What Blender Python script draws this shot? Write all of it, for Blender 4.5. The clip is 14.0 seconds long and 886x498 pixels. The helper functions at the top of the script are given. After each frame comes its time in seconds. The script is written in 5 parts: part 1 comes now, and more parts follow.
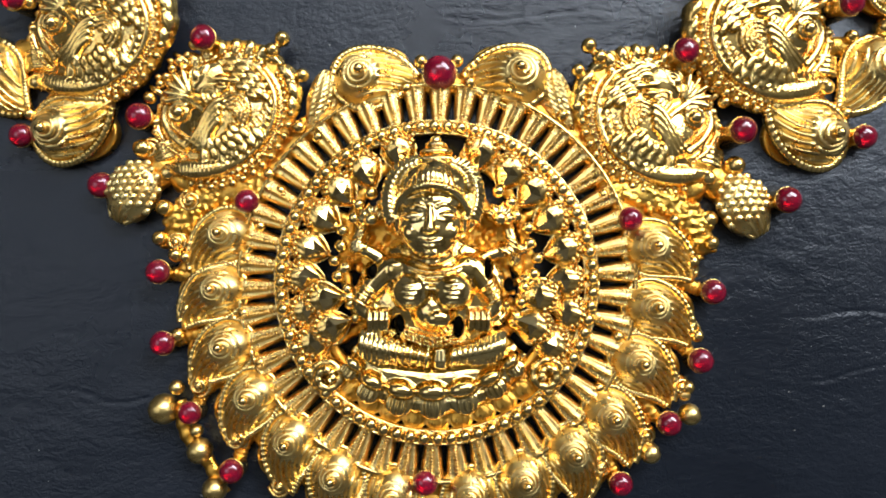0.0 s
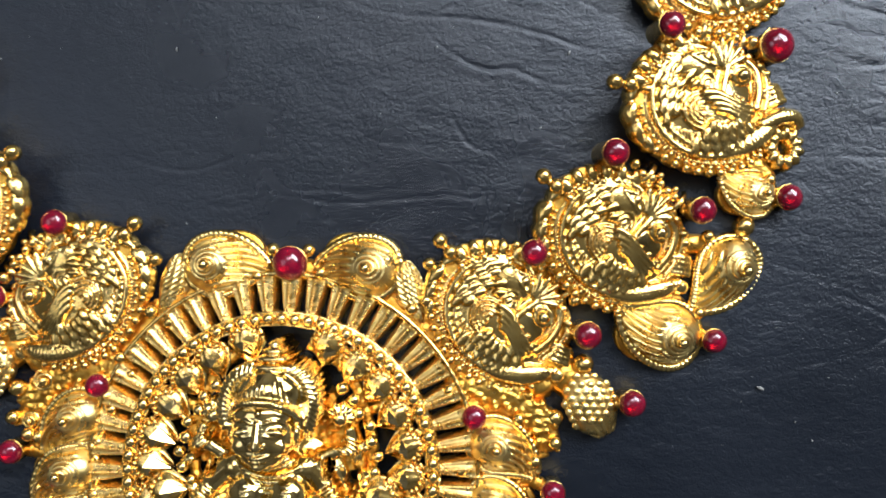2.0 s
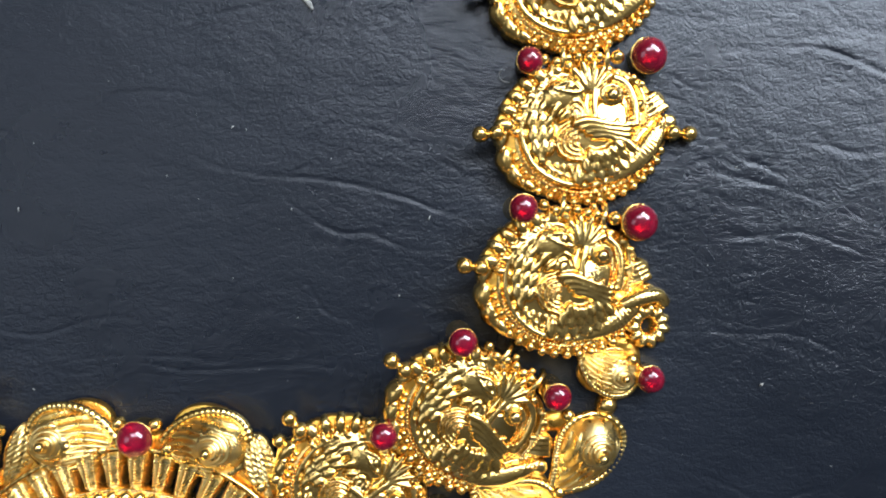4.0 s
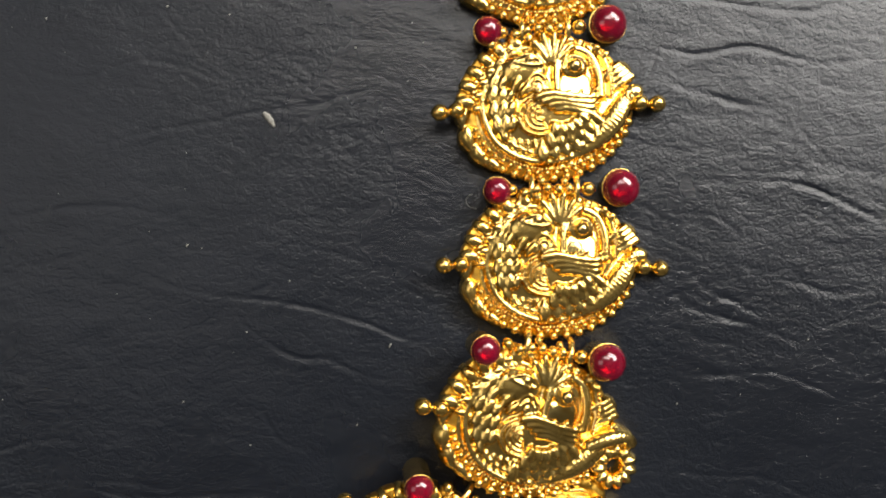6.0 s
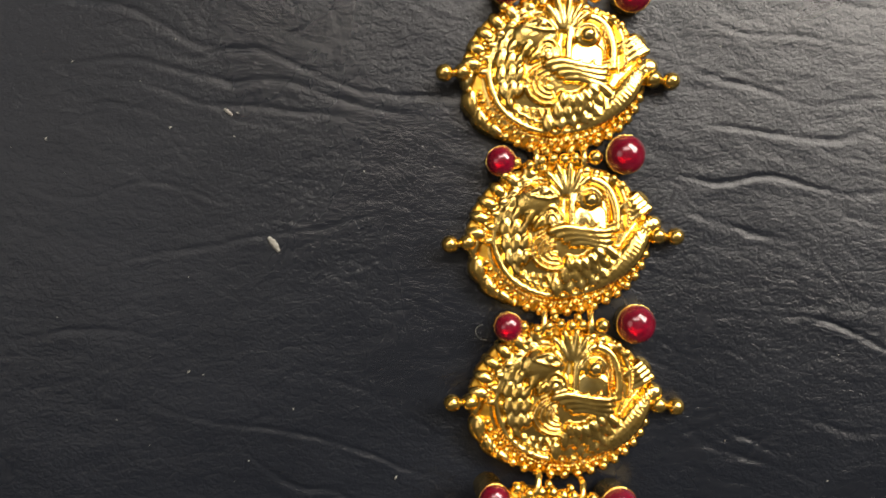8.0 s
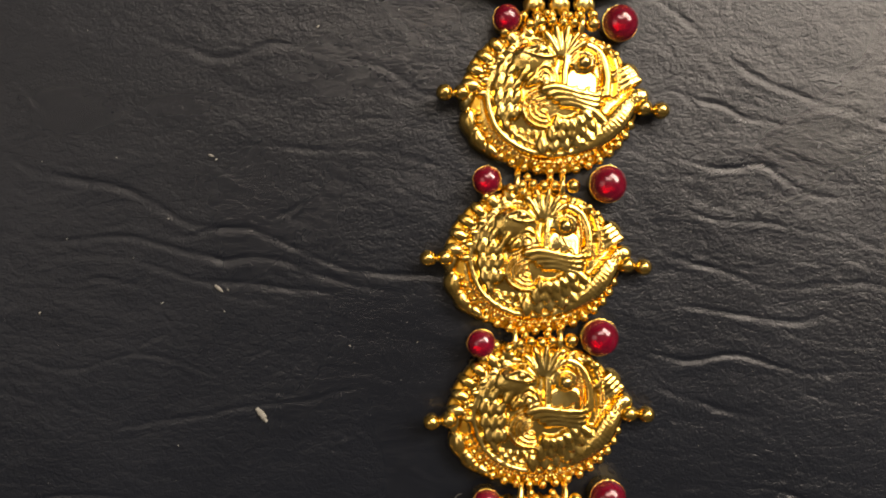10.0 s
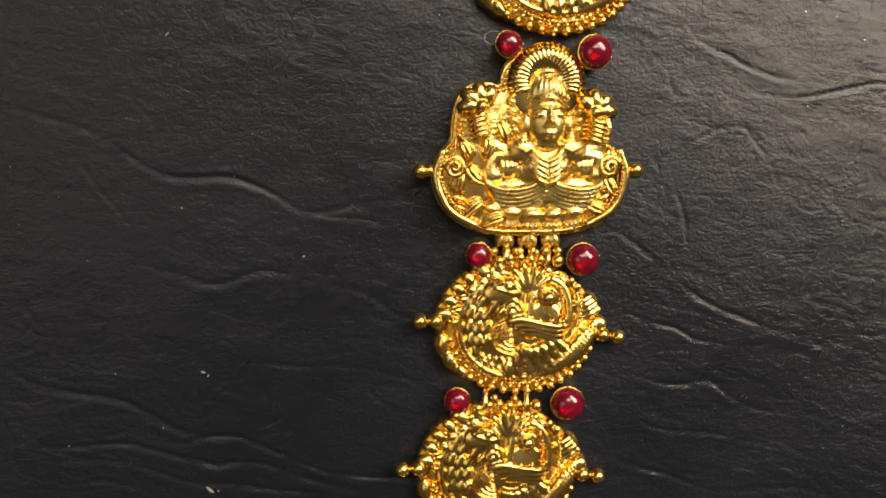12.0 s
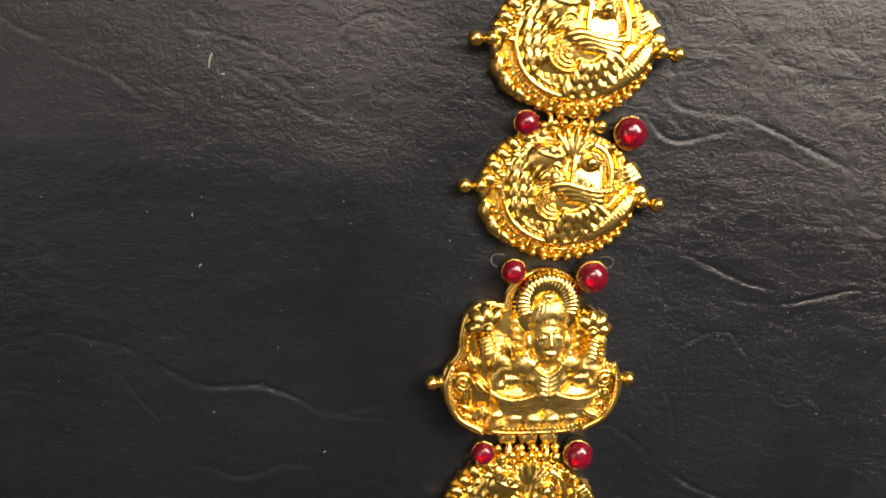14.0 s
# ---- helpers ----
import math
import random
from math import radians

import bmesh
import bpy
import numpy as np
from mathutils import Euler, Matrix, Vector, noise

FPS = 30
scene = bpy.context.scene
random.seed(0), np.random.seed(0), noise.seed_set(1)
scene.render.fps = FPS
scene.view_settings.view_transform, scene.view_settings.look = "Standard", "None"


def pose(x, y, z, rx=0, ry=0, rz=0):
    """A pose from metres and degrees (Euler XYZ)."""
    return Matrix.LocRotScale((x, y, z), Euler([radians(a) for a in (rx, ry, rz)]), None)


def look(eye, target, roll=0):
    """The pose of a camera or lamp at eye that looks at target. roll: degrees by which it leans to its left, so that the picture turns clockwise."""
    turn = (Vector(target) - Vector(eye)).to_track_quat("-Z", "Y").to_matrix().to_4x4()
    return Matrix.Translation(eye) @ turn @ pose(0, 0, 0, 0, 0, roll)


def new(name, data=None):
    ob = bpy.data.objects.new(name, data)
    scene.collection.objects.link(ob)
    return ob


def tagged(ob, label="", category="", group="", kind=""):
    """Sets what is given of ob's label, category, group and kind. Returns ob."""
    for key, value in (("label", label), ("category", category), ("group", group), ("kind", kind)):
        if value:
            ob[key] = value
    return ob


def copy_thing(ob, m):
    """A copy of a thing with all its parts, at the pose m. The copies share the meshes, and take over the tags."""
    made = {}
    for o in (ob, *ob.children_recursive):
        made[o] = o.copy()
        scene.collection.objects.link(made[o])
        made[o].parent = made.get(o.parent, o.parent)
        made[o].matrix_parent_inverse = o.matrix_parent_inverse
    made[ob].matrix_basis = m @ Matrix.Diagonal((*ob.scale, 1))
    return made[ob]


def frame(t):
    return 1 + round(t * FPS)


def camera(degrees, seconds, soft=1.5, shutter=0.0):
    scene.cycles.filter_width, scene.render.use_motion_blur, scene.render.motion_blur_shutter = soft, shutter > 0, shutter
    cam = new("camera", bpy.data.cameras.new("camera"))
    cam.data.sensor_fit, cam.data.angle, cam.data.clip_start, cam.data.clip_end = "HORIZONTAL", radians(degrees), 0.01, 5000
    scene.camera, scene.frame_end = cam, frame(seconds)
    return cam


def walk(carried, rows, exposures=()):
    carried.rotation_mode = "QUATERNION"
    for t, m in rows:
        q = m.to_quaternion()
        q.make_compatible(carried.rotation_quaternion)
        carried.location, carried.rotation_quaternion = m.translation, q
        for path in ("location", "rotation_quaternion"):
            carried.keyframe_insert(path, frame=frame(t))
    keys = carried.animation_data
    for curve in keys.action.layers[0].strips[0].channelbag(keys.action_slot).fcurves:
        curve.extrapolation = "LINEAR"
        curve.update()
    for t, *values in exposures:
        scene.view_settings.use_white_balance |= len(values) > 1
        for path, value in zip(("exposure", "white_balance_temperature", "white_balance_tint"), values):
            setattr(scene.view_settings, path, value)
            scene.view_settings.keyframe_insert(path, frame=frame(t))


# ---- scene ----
from mathutils.bvhtree import BVHTree

MM = 0.001                                   # the place is laid out in millimetres
cam = camera(68.0, 14.0, soft=1.8)
PATH = [
    (0.0, 0.05, -24.76, 79.30, 2.845, -0.014, -0.674),
    (0.5, 10.77, -21.31, 81.02, 2.367, 0.683, -0.512),
    (1.0, 14.06, -10.78, 79.98, 1.528, 0.778, 0.493),
    (1.5, 15.78, -1.25, 79.59, 0.685, 0.807, 0.623),
    (2.0, 19.21, 1.86, 79.97, 0.099, 0.843, 0.882),
    (2.5, 26.69, 5.33, 81.08, -0.364, 1.065, 0.827),
    (3.0, 31.56, 9.03, 80.40, -0.659, 1.124, 1.023),
    (3.5, 35.79, 17.54, 78.72, -1.592, 0.925, 1.262),
    (4.0, 35.74, 25.67, 75.94, -2.414, 0.883, 1.243),
    (4.2, 35.72, 28.24, 74.89, -2.395, 1.144, 1.166),
    (6.3, 38.57, 39.18, 72.56, -1.159, -0.144, 2.913),
    (6.5, 38.62, 37.12, 73.13, -0.737, -0.225, 2.946),
    (7.0, 37.53, 44.00, 70.56, -1.593, -0.019, 2.887),
    (7.5, 36.50, 49.96, 68.92, -2.163, 0.033, 3.009),
    (7.7, 36.95, 51.72, 69.21, -2.331, 0.504, 3.218),
    (9.8, 37.10, 69.27, 72.10, -2.007, -0.551, 4.111),
    (10.0, 35.94, 73.01, 72.06, -2.339, -0.800, 4.242),
    (10.5, 34.81, 78.48, 73.77, -2.751, -0.976, 4.433),
    (11.0, 35.05, 86.64, 75.33, -3.805, -1.214, 4.887),
    (11.5, 35.39, 96.30, 76.42, -4.428, -1.567, 5.364),
    (12.0, 34.71, 101.92, 76.53, -5.131, -1.990, 5.398),
    (12.5, 33.61, 107.14, 77.86, -5.475, -2.101, 5.275),
    (13.0, 33.45, 113.13, 79.65, -5.845, -2.040, 5.513),
    (13.5, 31.32, 121.63, 80.07, -6.925, -2.058, 5.744),
    (14.0, 30.54, 131.54, 80.02, -8.197, -1.926, 5.850),
]
walk(cam, [(t, pose(x * MM, y * MM, z * MM, rx, ry, rz)) for t, x, y, z, rx, ry, rz in PATH],
     exposures=[(0.0, -0.14, 5900, 10), (4.2, 0.12, 5700, 10), (6.3, -0.12, 7400, 12), (7.7, -0.1, 7700, 13), (9.8, -0.4, 8600, 18), (12.5, -0.45, 9000, 18), (14.0, -0.06, 8800, 18)])

# ---- world and light ----
world = bpy.data.worlds.new("room_air")
world.use_nodes = True
scene.world = world
sky = world.node_tree.nodes.new("ShaderNodeTexSky")
sky.sky_type, sky.sun_disc, sky.sun_elevation, sky.sun_rotation = "NISHITA", False, radians(50), radians(20)
world.node_tree.links.new(sky.outputs[0], world.node_tree.nodes["Background"].inputs[0])
world.node_tree.nodes["Background"].inputs[1].default_value = 0.1


def area_lamp(name, where, towards, w, h, watts, colour):
    lamp = bpy.data.lights.new(name, "AREA")
    lamp.shape, lamp.size, lamp.size_y, lamp.energy, lamp.color = "RECTANGLE", w, h, watts, colour
    ob = new(name, lamp)
    ob.matrix_world = look(where, towards)
    return ob


# daylight from a large window, a ceiling panel, both assumed out of view, and an added fill lamp
area_lamp("window_daylight", (0.82, 0.90, 1.08), (0.04, 0.04, 0.0), 1.2, 0.6, 39, (0.95, 0.98, 1.0))
# added fill that lifts the leather's sheen on the left; no known source there
area_lamp("second_window_daylight", (-0.60, 0.05, 0.95), (0.04, 0.0, 0.0), 0.5, 0.5, 1.3, (0.95, 0.98, 1.0))
area_lamp("ceiling_panel_light", (0.05, 0.78, 1.50), (0.12, 0.30, 0.0), 0.95, 0.6, 15, (0.98, 0.99, 1.0))

# ---- materials ----


def material(name):
    m = bpy.data.materials.new(name)
    m.use_nodes = True
    n, l = m.node_tree.nodes, m.node_tree.links
    return m, n, l, n["Principled BSDF"]


def noise_node(n, l, coords, scale, detail=4.0, rough=0.55, distort=0.0):
    t = n.new("ShaderNodeTexNoise")
    t.inputs["Scale"].default_value, t.inputs["Detail"].default_value = scale, detail
    t.inputs["Roughness"].default_value, t.inputs["Distortion"].default_value = rough, distort
    l.new(coords, t.inputs["Vector"])
    return t


def ramp(n, l, source, stops):
    r = n.new("ShaderNodeValToRGB")
    while len(r.color_ramp.elements) < len(stops):
        r.color_ramp.elements.new(0.5)
    for e, (at, c) in zip(r.color_ramp.elements, stops):
        e.position, e.color = at, (*c, 1) if len(c) == 3 else c
    l.new(source, r.inputs[0])
    return r


def grey(v):
    return (v, v, v)


def bump(n, l, height, strength, distance, under=None):
    b = n.new("ShaderNodeBump")
    b.inputs["Strength"].default_value, b.inputs["Distance"].default_value = strength, distance
    l.new(height, b.inputs["Height"])
    if under:
        l.new(under.outputs[0], b.inputs["Normal"])
    return b


def gold(name, deep, bright, r0, r1, grain, grain_size, dents):
    """Gold plating: tone varies with tarnish, gloss with handling; grain is the cast skin, dents the uneven tooling."""
    m, n, l, p = material(name)
    at = n.new("ShaderNodeTexCoord").outputs["Object"]
    tone = noise_node(n, l, at, 260, 5, 0.65)
    l.new(ramp(n, l, tone.outputs[0], [(0.3, deep), (0.62, bright)]).outputs[0], p.inputs["Base Color"])
    worn = noise_node(n, l, at, 900, 4, 0.6)
    l.new(ramp(n, l, worn.outputs[0], [(0.3, grey(r0)), (0.7, grey(r1))]).outputs[0], p.inputs["Roughness"])
    p.inputs["Metallic"].default_value = 1.0
    tool = noise_node(n, l, at, 1100, 2, 0.5, 0.6)
    b1 = bump(n, l, tool.outputs[0], dents, 0.0004)
    skin = noise_node(n, l, at, grain_size, 3, 0.6)
    b2 = bump(n, l, skin.outputs[0], grain, 0.00012, b1)
    l.new(b2.outputs[0], p.inputs["Normal"])
    return m


GOLD = gold("polished_gold", (0.81, 0.47, 0.09), (0.98, 0.70, 0.24), 0.16, 0.27, 0.15, 5200, 0.14)
GOLD_BRIGHT = gold("bright_gold", (0.90, 0.57, 0.14), (1.0, 0.78, 0.33), 0.08, 0.15, 0.06, 4200, 0.06)
GOLD_MATT = gold("granulated_gold", (0.86, 0.53, 0.13), (1.0, 0.77, 0.31), 0.22, 0.36, 0.25, 7000, 0.12)
# cast parts; their deeper orange also paints in light bounced between recesses
GOLD_CAST = gold("cast_gold", (0.72, 0.33, 0.03), (0.93, 0.55, 0.10), 0.24, 0.40, 0.4, 4000, 0.25)

GOLD_CUT = gold("cut_gold", (0.90, 0.60, 0.20), (1.0, 0.82, 0.42), 0.08, 0.14, 0.04, 4200, 0.03)

RUBY, n, l, p = material("ruby_glass")
at = n.new("ShaderNodeTexCoord").outputs["Object"]
cloud = noise_node(n, l, at, 700, 3)
l.new(ramp(n, l, cloud.outputs[0], [(0.3, (0.20, 0.001, 0.013)), (0.7, (0.43, 0.006, 0.05))]).outputs[0], p.inputs["Base Color"])
p.inputs["Roughness"].default_value, p.inputs["IOR"].default_value = 0.1, 1.6
p.inputs["Transmission Weight"].default_value = 0.52
p.inputs["Coat Weight"].default_value, p.inputs["Coat Roughness"].default_value = 0.3, 0.2

LEATHER, n, l, p = material("black_leather")
at = n.new("ShaderNodeTexCoord").outputs["Object"]
worn = noise_node(n, l, at, 28, 6, 0.6, 0.4)
l.new(ramp(n, l, worn.outputs[0], [(0.3, (0.0064, 0.0083, 0.0126)), (0.72, (0.0112, 0.0140, 0.0204))]).outputs[0], p.inputs["Base Color"])
l.new(ramp(n, l, worn.outputs[0], [(0.3, grey(0.24)), (0.7, grey(0.34))]).outputs[0], p.inputs["Roughness"])
p.inputs["Specular IOR Level"].default_value = 0.4
lie = n.new("ShaderNodeMapping")                 # wrinkles lie mostly across the strand
lie.inputs["Rotation"].default_value = (0, 0, radians(12))
lie.inputs["Scale"].default_value = (0.65, 1.0, 1.0)
l.new(at, lie.inputs["Vector"])
swells = noise_node(n, l, lie.outputs[0], 150, 3, 0.55, 0.2)
folds = noise_node(n, l, lie.outputs[0], 520, 4, 0.6, 0.4)
shove = n.new("ShaderNodeVectorMath")              # pebbled grain: cells with thin cracks, pushed out of true
shove.operation = "MULTIPLY_ADD"
shove.inputs[1].default_value = (0.0012, 0.0012, 0.0012)
l.new(noise_node(n, l, at, 900, 3, 0.6).outputs["Color"], shove.inputs[0])
l.new(lie.outputs[0], shove.inputs[2])
cells = n.new("ShaderNodeTexVoronoi")
cells.feature = "DISTANCE_TO_EDGE"
cells.inputs["Scale"].default_value = 1150
l.new(shove.outputs[0], cells.inputs["Vector"])
cracks = ramp(n, l, cells.outputs["Distance"], [(0.0, grey(0.0)), (0.22, grey(1.0))])
pores = noise_node(n, l, at, 4200, 3, 0.6)
patchy = ramp(n, l, noise_node(n, l, at, 60, 3, 0.6).outputs[0], [(0.35, grey(0.06)), (0.65, grey(0.31))])
b0 = bump(n, l, swells.outputs[0], 0.2, 0.0014)
b1 = bump(n, l, folds.outputs[0], 0.3, 0.0006, b0)
l.new(patchy.outputs[0], b1.inputs["Strength"])
b2 = bump(n, l, cracks.outputs[0], 0.26, 0.00006, b1)
b3 = bump(n, l, pores.outputs[0], 0.42, 0.00012, b2)
l.new(b3.outputs[0], p.inputs["Normal"])

PLASTER, n, l, p = material("painted_plaster")
at = n.new("ShaderNodeTexCoord").outputs["Object"]
l.new(ramp(n, l, noise_node(n, l, at, 6, 5).outputs[0], [(0.3, (0.35, 0.338, 0.312)), (0.7, (0.42, 0.405, 0.375))]).outputs[0], p.inputs["Base Color"])
p.inputs["Roughness"].default_value = 0.8
# dark colour for unseen walls and floor, standing in for dim surroundings
DIMMING_PAINT, n, l, p = material("dimming_paint")
at = n.new("ShaderNodeTexCoord").outputs["Object"]
l.new(ramp(n, l, noise_node(n, l, at, 6, 5).outputs[0], [(0.3, (0.15, 0.142, 0.13)), (0.7, (0.20, 0.19, 0.172))]).outputs[0], p.inputs["Base Color"])
p.inputs["Roughness"].default_value = 0.7
LINT, n, l, p = material("pale_lint")
at = n.new("ShaderNodeTexCoord").outputs["Object"]
l.new(ramp(n, l, noise_node(n, l, at, 3000, 3).outputs[0], [(0.3, (0.20, 0.19, 0.17)), (0.7, (0.36, 0.35, 0.31))]).outputs[0], p.inputs["Base Color"])
p.inputs["Roughness"].default_value = 0.7

# ---- mesh helpers, all in millimetres ----
FLIP = [1]


def link_mesh(name, bm, mat):
    me = bpy.data.meshes.new(name)
    for v in bm.verts:
        v.co = Vector((v.co.x * FLIP[0], v.co.y, v.co.z)) * MM
    if FLIP[0] < 0:
        bmesh.ops.reverse_faces(bm, faces=bm.faces[:])
    for f in bm.faces:
        f.smooth = True
    bm.to_mesh(me)
    bm.free()
    me.materials.append(mat)
    return me


def part(name, bm, mat, parent, label=""):
    ob = new(name, link_mesh(name, bm, mat))
    ob.parent = parent
    return tagged(ob, label)


def thing(name, m, label, category, group=""):
    ob = new(name)
    ob.empty_display_size = 0.002
    ob.matrix_basis = m
    return tagged(ob, label, category, group)


def grid_faces(bm, rows, closed=False):
    for a, b in zip(rows, rows[1:]):
        n = len(a)
        for i in range(n if closed else n - 1):
            bm.faces.new((a[i], a[(i + 1) % n], b[(i + 1) % n], b[i]))


BALLS_UNIT = {}


def blob(bm, c, r, turn=0.0, seg=14, rings=9):
    """An ellipsoid with radii r, turned about z."""
    if (seg, rings) not in BALLS_UNIT:
        co = [(0, 0, 1)] + [(math.sin(b) * math.cos(a), math.sin(b) * math.sin(a), math.cos(b)) for b in (math.pi * j / rings for j in range(1, rings)) for a in (2 * math.pi * i / seg for i in range(seg))] + [(0, 0, -1)]
        fs = [(0, 1 + i, 1 + (i + 1) % seg) for i in range(seg)]
        for j in range(rings - 2):
            p, q = 1 + j * seg, 1 + (j + 1) * seg
            fs += [(p + i, q + i, q + (i + 1) % seg, p + (i + 1) % seg) for i in range(seg)]
        p = 1 + (rings - 2) * seg
        fs += [(p + i, len(co) - 1, p + (i + 1) % seg) for i in range(seg)]
        BALLS_UNIT[seg, rings] = co, fs
    co, fs = BALLS_UNIT[seg, rings]
    ct, st = math.cos(radians(turn)), math.sin(radians(turn))
    vs = [bm.verts.new((c[0] + ct * r[0] * x - st * r[1] * y, c[1] + st * r[0] * x + ct * r[1] * y, c[2] + r[2] * z)) for x, y, z in co]
    for f in fs:
        bm.faces.new([vs[i] for i in f])


def smooth_line(ctrl, n):
    """A Catmull-Rom line of n points through the control points."""
    c = [Vector(p) for p in ctrl]
    c = [2 * c[0] - c[1]] + c + [2 * c[-1] - c[-2]]
    out = []
    for k in range(n):
        u = k / (n - 1) * (len(c) - 3)
        i = min(int(u), len(c) - 4)
        t = u - i
        p0, p1, p2, p3 = c[i : i + 4]
        out.append(0.5 * (2 * p1 + (p2 - p0) * t + (2 * p0 - 5 * p1 + 4 * p2 - p3) * t * t + (3 * p1 - p0 - 3 * p2 + p3) * t ** 3))
    return out


def tube(bm, line, radius, seg=8, ribs=0, rib=0.0, flat=1.0):
    """A tube along a line; radius is a number or a function of 0..1; ribs are rings across it."""
    if ribs and len(line) < 5 * ribs:
        line = smooth_line(line, 5 * ribs)
    rows, n = [], len(line)
    for k, p in enumerate(line):
        d = (line[min(k + 1, n - 1)] - line[max(k - 1, 0)]).normalized()
        side = d.cross(Vector((0, 0, 1)))
        side = side.normalized() if side.length > 1e-4 else Vector((1, 0, 0))
        up = side.cross(d)
        u = k / (n - 1)
        r = radius(u) if callable(radius) else radius
        r *= 1 + rib * math.cos(2 * math.pi * ribs * u)
        rows.append([bm.verts.new(p + r * (math.cos(a) * side + flat * math.sin(a) * up)) for a in (2 * math.pi * i / seg for i in range(seg))])
    grid_faces(bm, rows, True)
    bm.faces.new(rows[0][::-1])
    bm.faces.new(rows[-1])


def plate(bm, outline, z0, z1, bevel=0.25, dome=0.0, rings=5, z_of=None):
    """A slab over an outline, with rounded upper edge and a domed top."""
    c = Vector((sum(p[0] for p in outline) / len(outline), sum(p[1] for p in outline) / len(outline)))
    o = [Vector(p) for p in outline]

    def ring(s, z):
        return [bm.verts.new((*(c + (p - c) * s), z)) for p in o]

    size = sum((p - c).length for p in o) / len(o)
    e = bevel / size
    rows = [ring(1, z0), ring(1, z1 - bevel), ring(1 - 0.3 * e, z1 - 0.3 * bevel), ring(1 - e, z1)]
    for k in range(1, rings):
        s = (1 - e) * (1 - k / rings)
        rows.append(ring(s, z1 + dome * (1 - (s / (1 - e)) ** 2)))
    grid_faces(bm, rows, True)
    top = bm.verts.new((*c, z1 + dome))
    for i in range(len(o)):
        bm.faces.new((rows[-1][i], rows[-1][(i + 1) % len(o)], top))
    bm.faces.new(rows[0][::-1])


def oval(rx, ry, n=48, lobes=0, lobe=0.0, power=2.0, cx=0.0, cy=0.0):
    out = []
    for k in range(n):
        a = 2 * math.pi * k / n
        c, s = math.cos(a), math.sin(a)
        q = 1 + lobe * abs(math.sin(a * lobes / 2)) if lobes else 1
        out.append((cx + q * rx * math.copysign(abs(c) ** (2 / power), c), cy + q * ry * math.copysign(abs(s) ** (2 / power), s)))
    return out


def drop_width(u, fat=0.34, blunt=1.6):
    """Half-width of a drop from its round end (0) to its tip (1)."""
    if u < fat:
        return math.sqrt(max(0.0, 1 - ((fat - u) / fat) ** 2))
    return max(0.0, 1 - ((u - fat) / (1 - fat)) ** blunt)


def drop(bm, at, turn, length, width, height, z, bend=0.0, nu=18, nv=11, fat=0.34, across=0, along=0, groove=0.12, swirl=0.0, blunt=1.6, pitch=0.0):
    """A domed drop from its round end along the direction turn. bend curls the tip; across and along are grooves; swirl is a
    coil of rings on the round end."""
    rows = []
    for i in range(nu):
        u = i / (nu - 1)
        a = radians(turn) + bend * u * u
        cx = at[0] + length * (u * math.cos(radians(turn) + bend * u * u * 0.6))
        cy = at[1] + length * (u * math.sin(radians(turn) + bend * u * u * 0.6))
        w = width * drop_width(0.004 + 0.992 * u, fat, blunt)
        row = []
        for j in range(nv):
            v = -1 + 2 * j / (nv - 1)
            h = math.sqrt(max(0.0, 1 - v * v)) * math.sqrt(max(0.02, drop_width(u, fat, blunt)))
            zz = height * h
            if along:
                zz += groove * math.cos(math.pi * along * v) * h * (min(1.0, max(0.0, (u - 0.3) / 0.2)) if swirl else 1.0)
            if across:
                zz += groove * math.cos(2 * math.pi * across * (u + 0.25 * v)) * h
            if pitch:
                zz += groove * (abs(math.cos(math.pi * v * w / pitch)) - 0.7) * min(1.0, 2 * h) * min(1.0, max(0.0, (math.hypot((u - fat) * length, v * w) - 0.6 * width) / 0.3)) * min(1.0, max(0.0, (u - 0.5 * fat) / 0.1))
            if swirl:
                rr = math.hypot((u - fat) * length, v * w)
                zz += swirl * max(0.0, 1 - rr / (width * 1.02))
            row.append(bm.verts.new((cx - math.sin(a) * v * w, cy + math.cos(a) * v * w, z + zz)))
        rows.append(row)
    grid_faces(bm, rows)
    skirt = [r[0] for r in rows] + rows[-1][1:] + [r[-1] for r in rows[-2::-1]] + rows[0][-2:0:-1]
    low = [bm.verts.new((v.co.x, v.co.y, z - 0.6)) for v in skirt]
    for i in range(len(skirt)):
        k = (i + 1) % len(skirt)
        bm.faces.new((skirt[k], skirt[i], low[i], low[k]))


def beads_along(bm, line, r, every, seg=7, rings=5):
    """Tiny beads, joined, along a line."""
    left = 0.0
    for a, b in zip(line, line[1:]):
        d = (b - a).length
        while left <= d:
            blob(bm, a.lerp(b, left / d), (r, r, r), 0, seg, rings)
            left += every
        left -= d


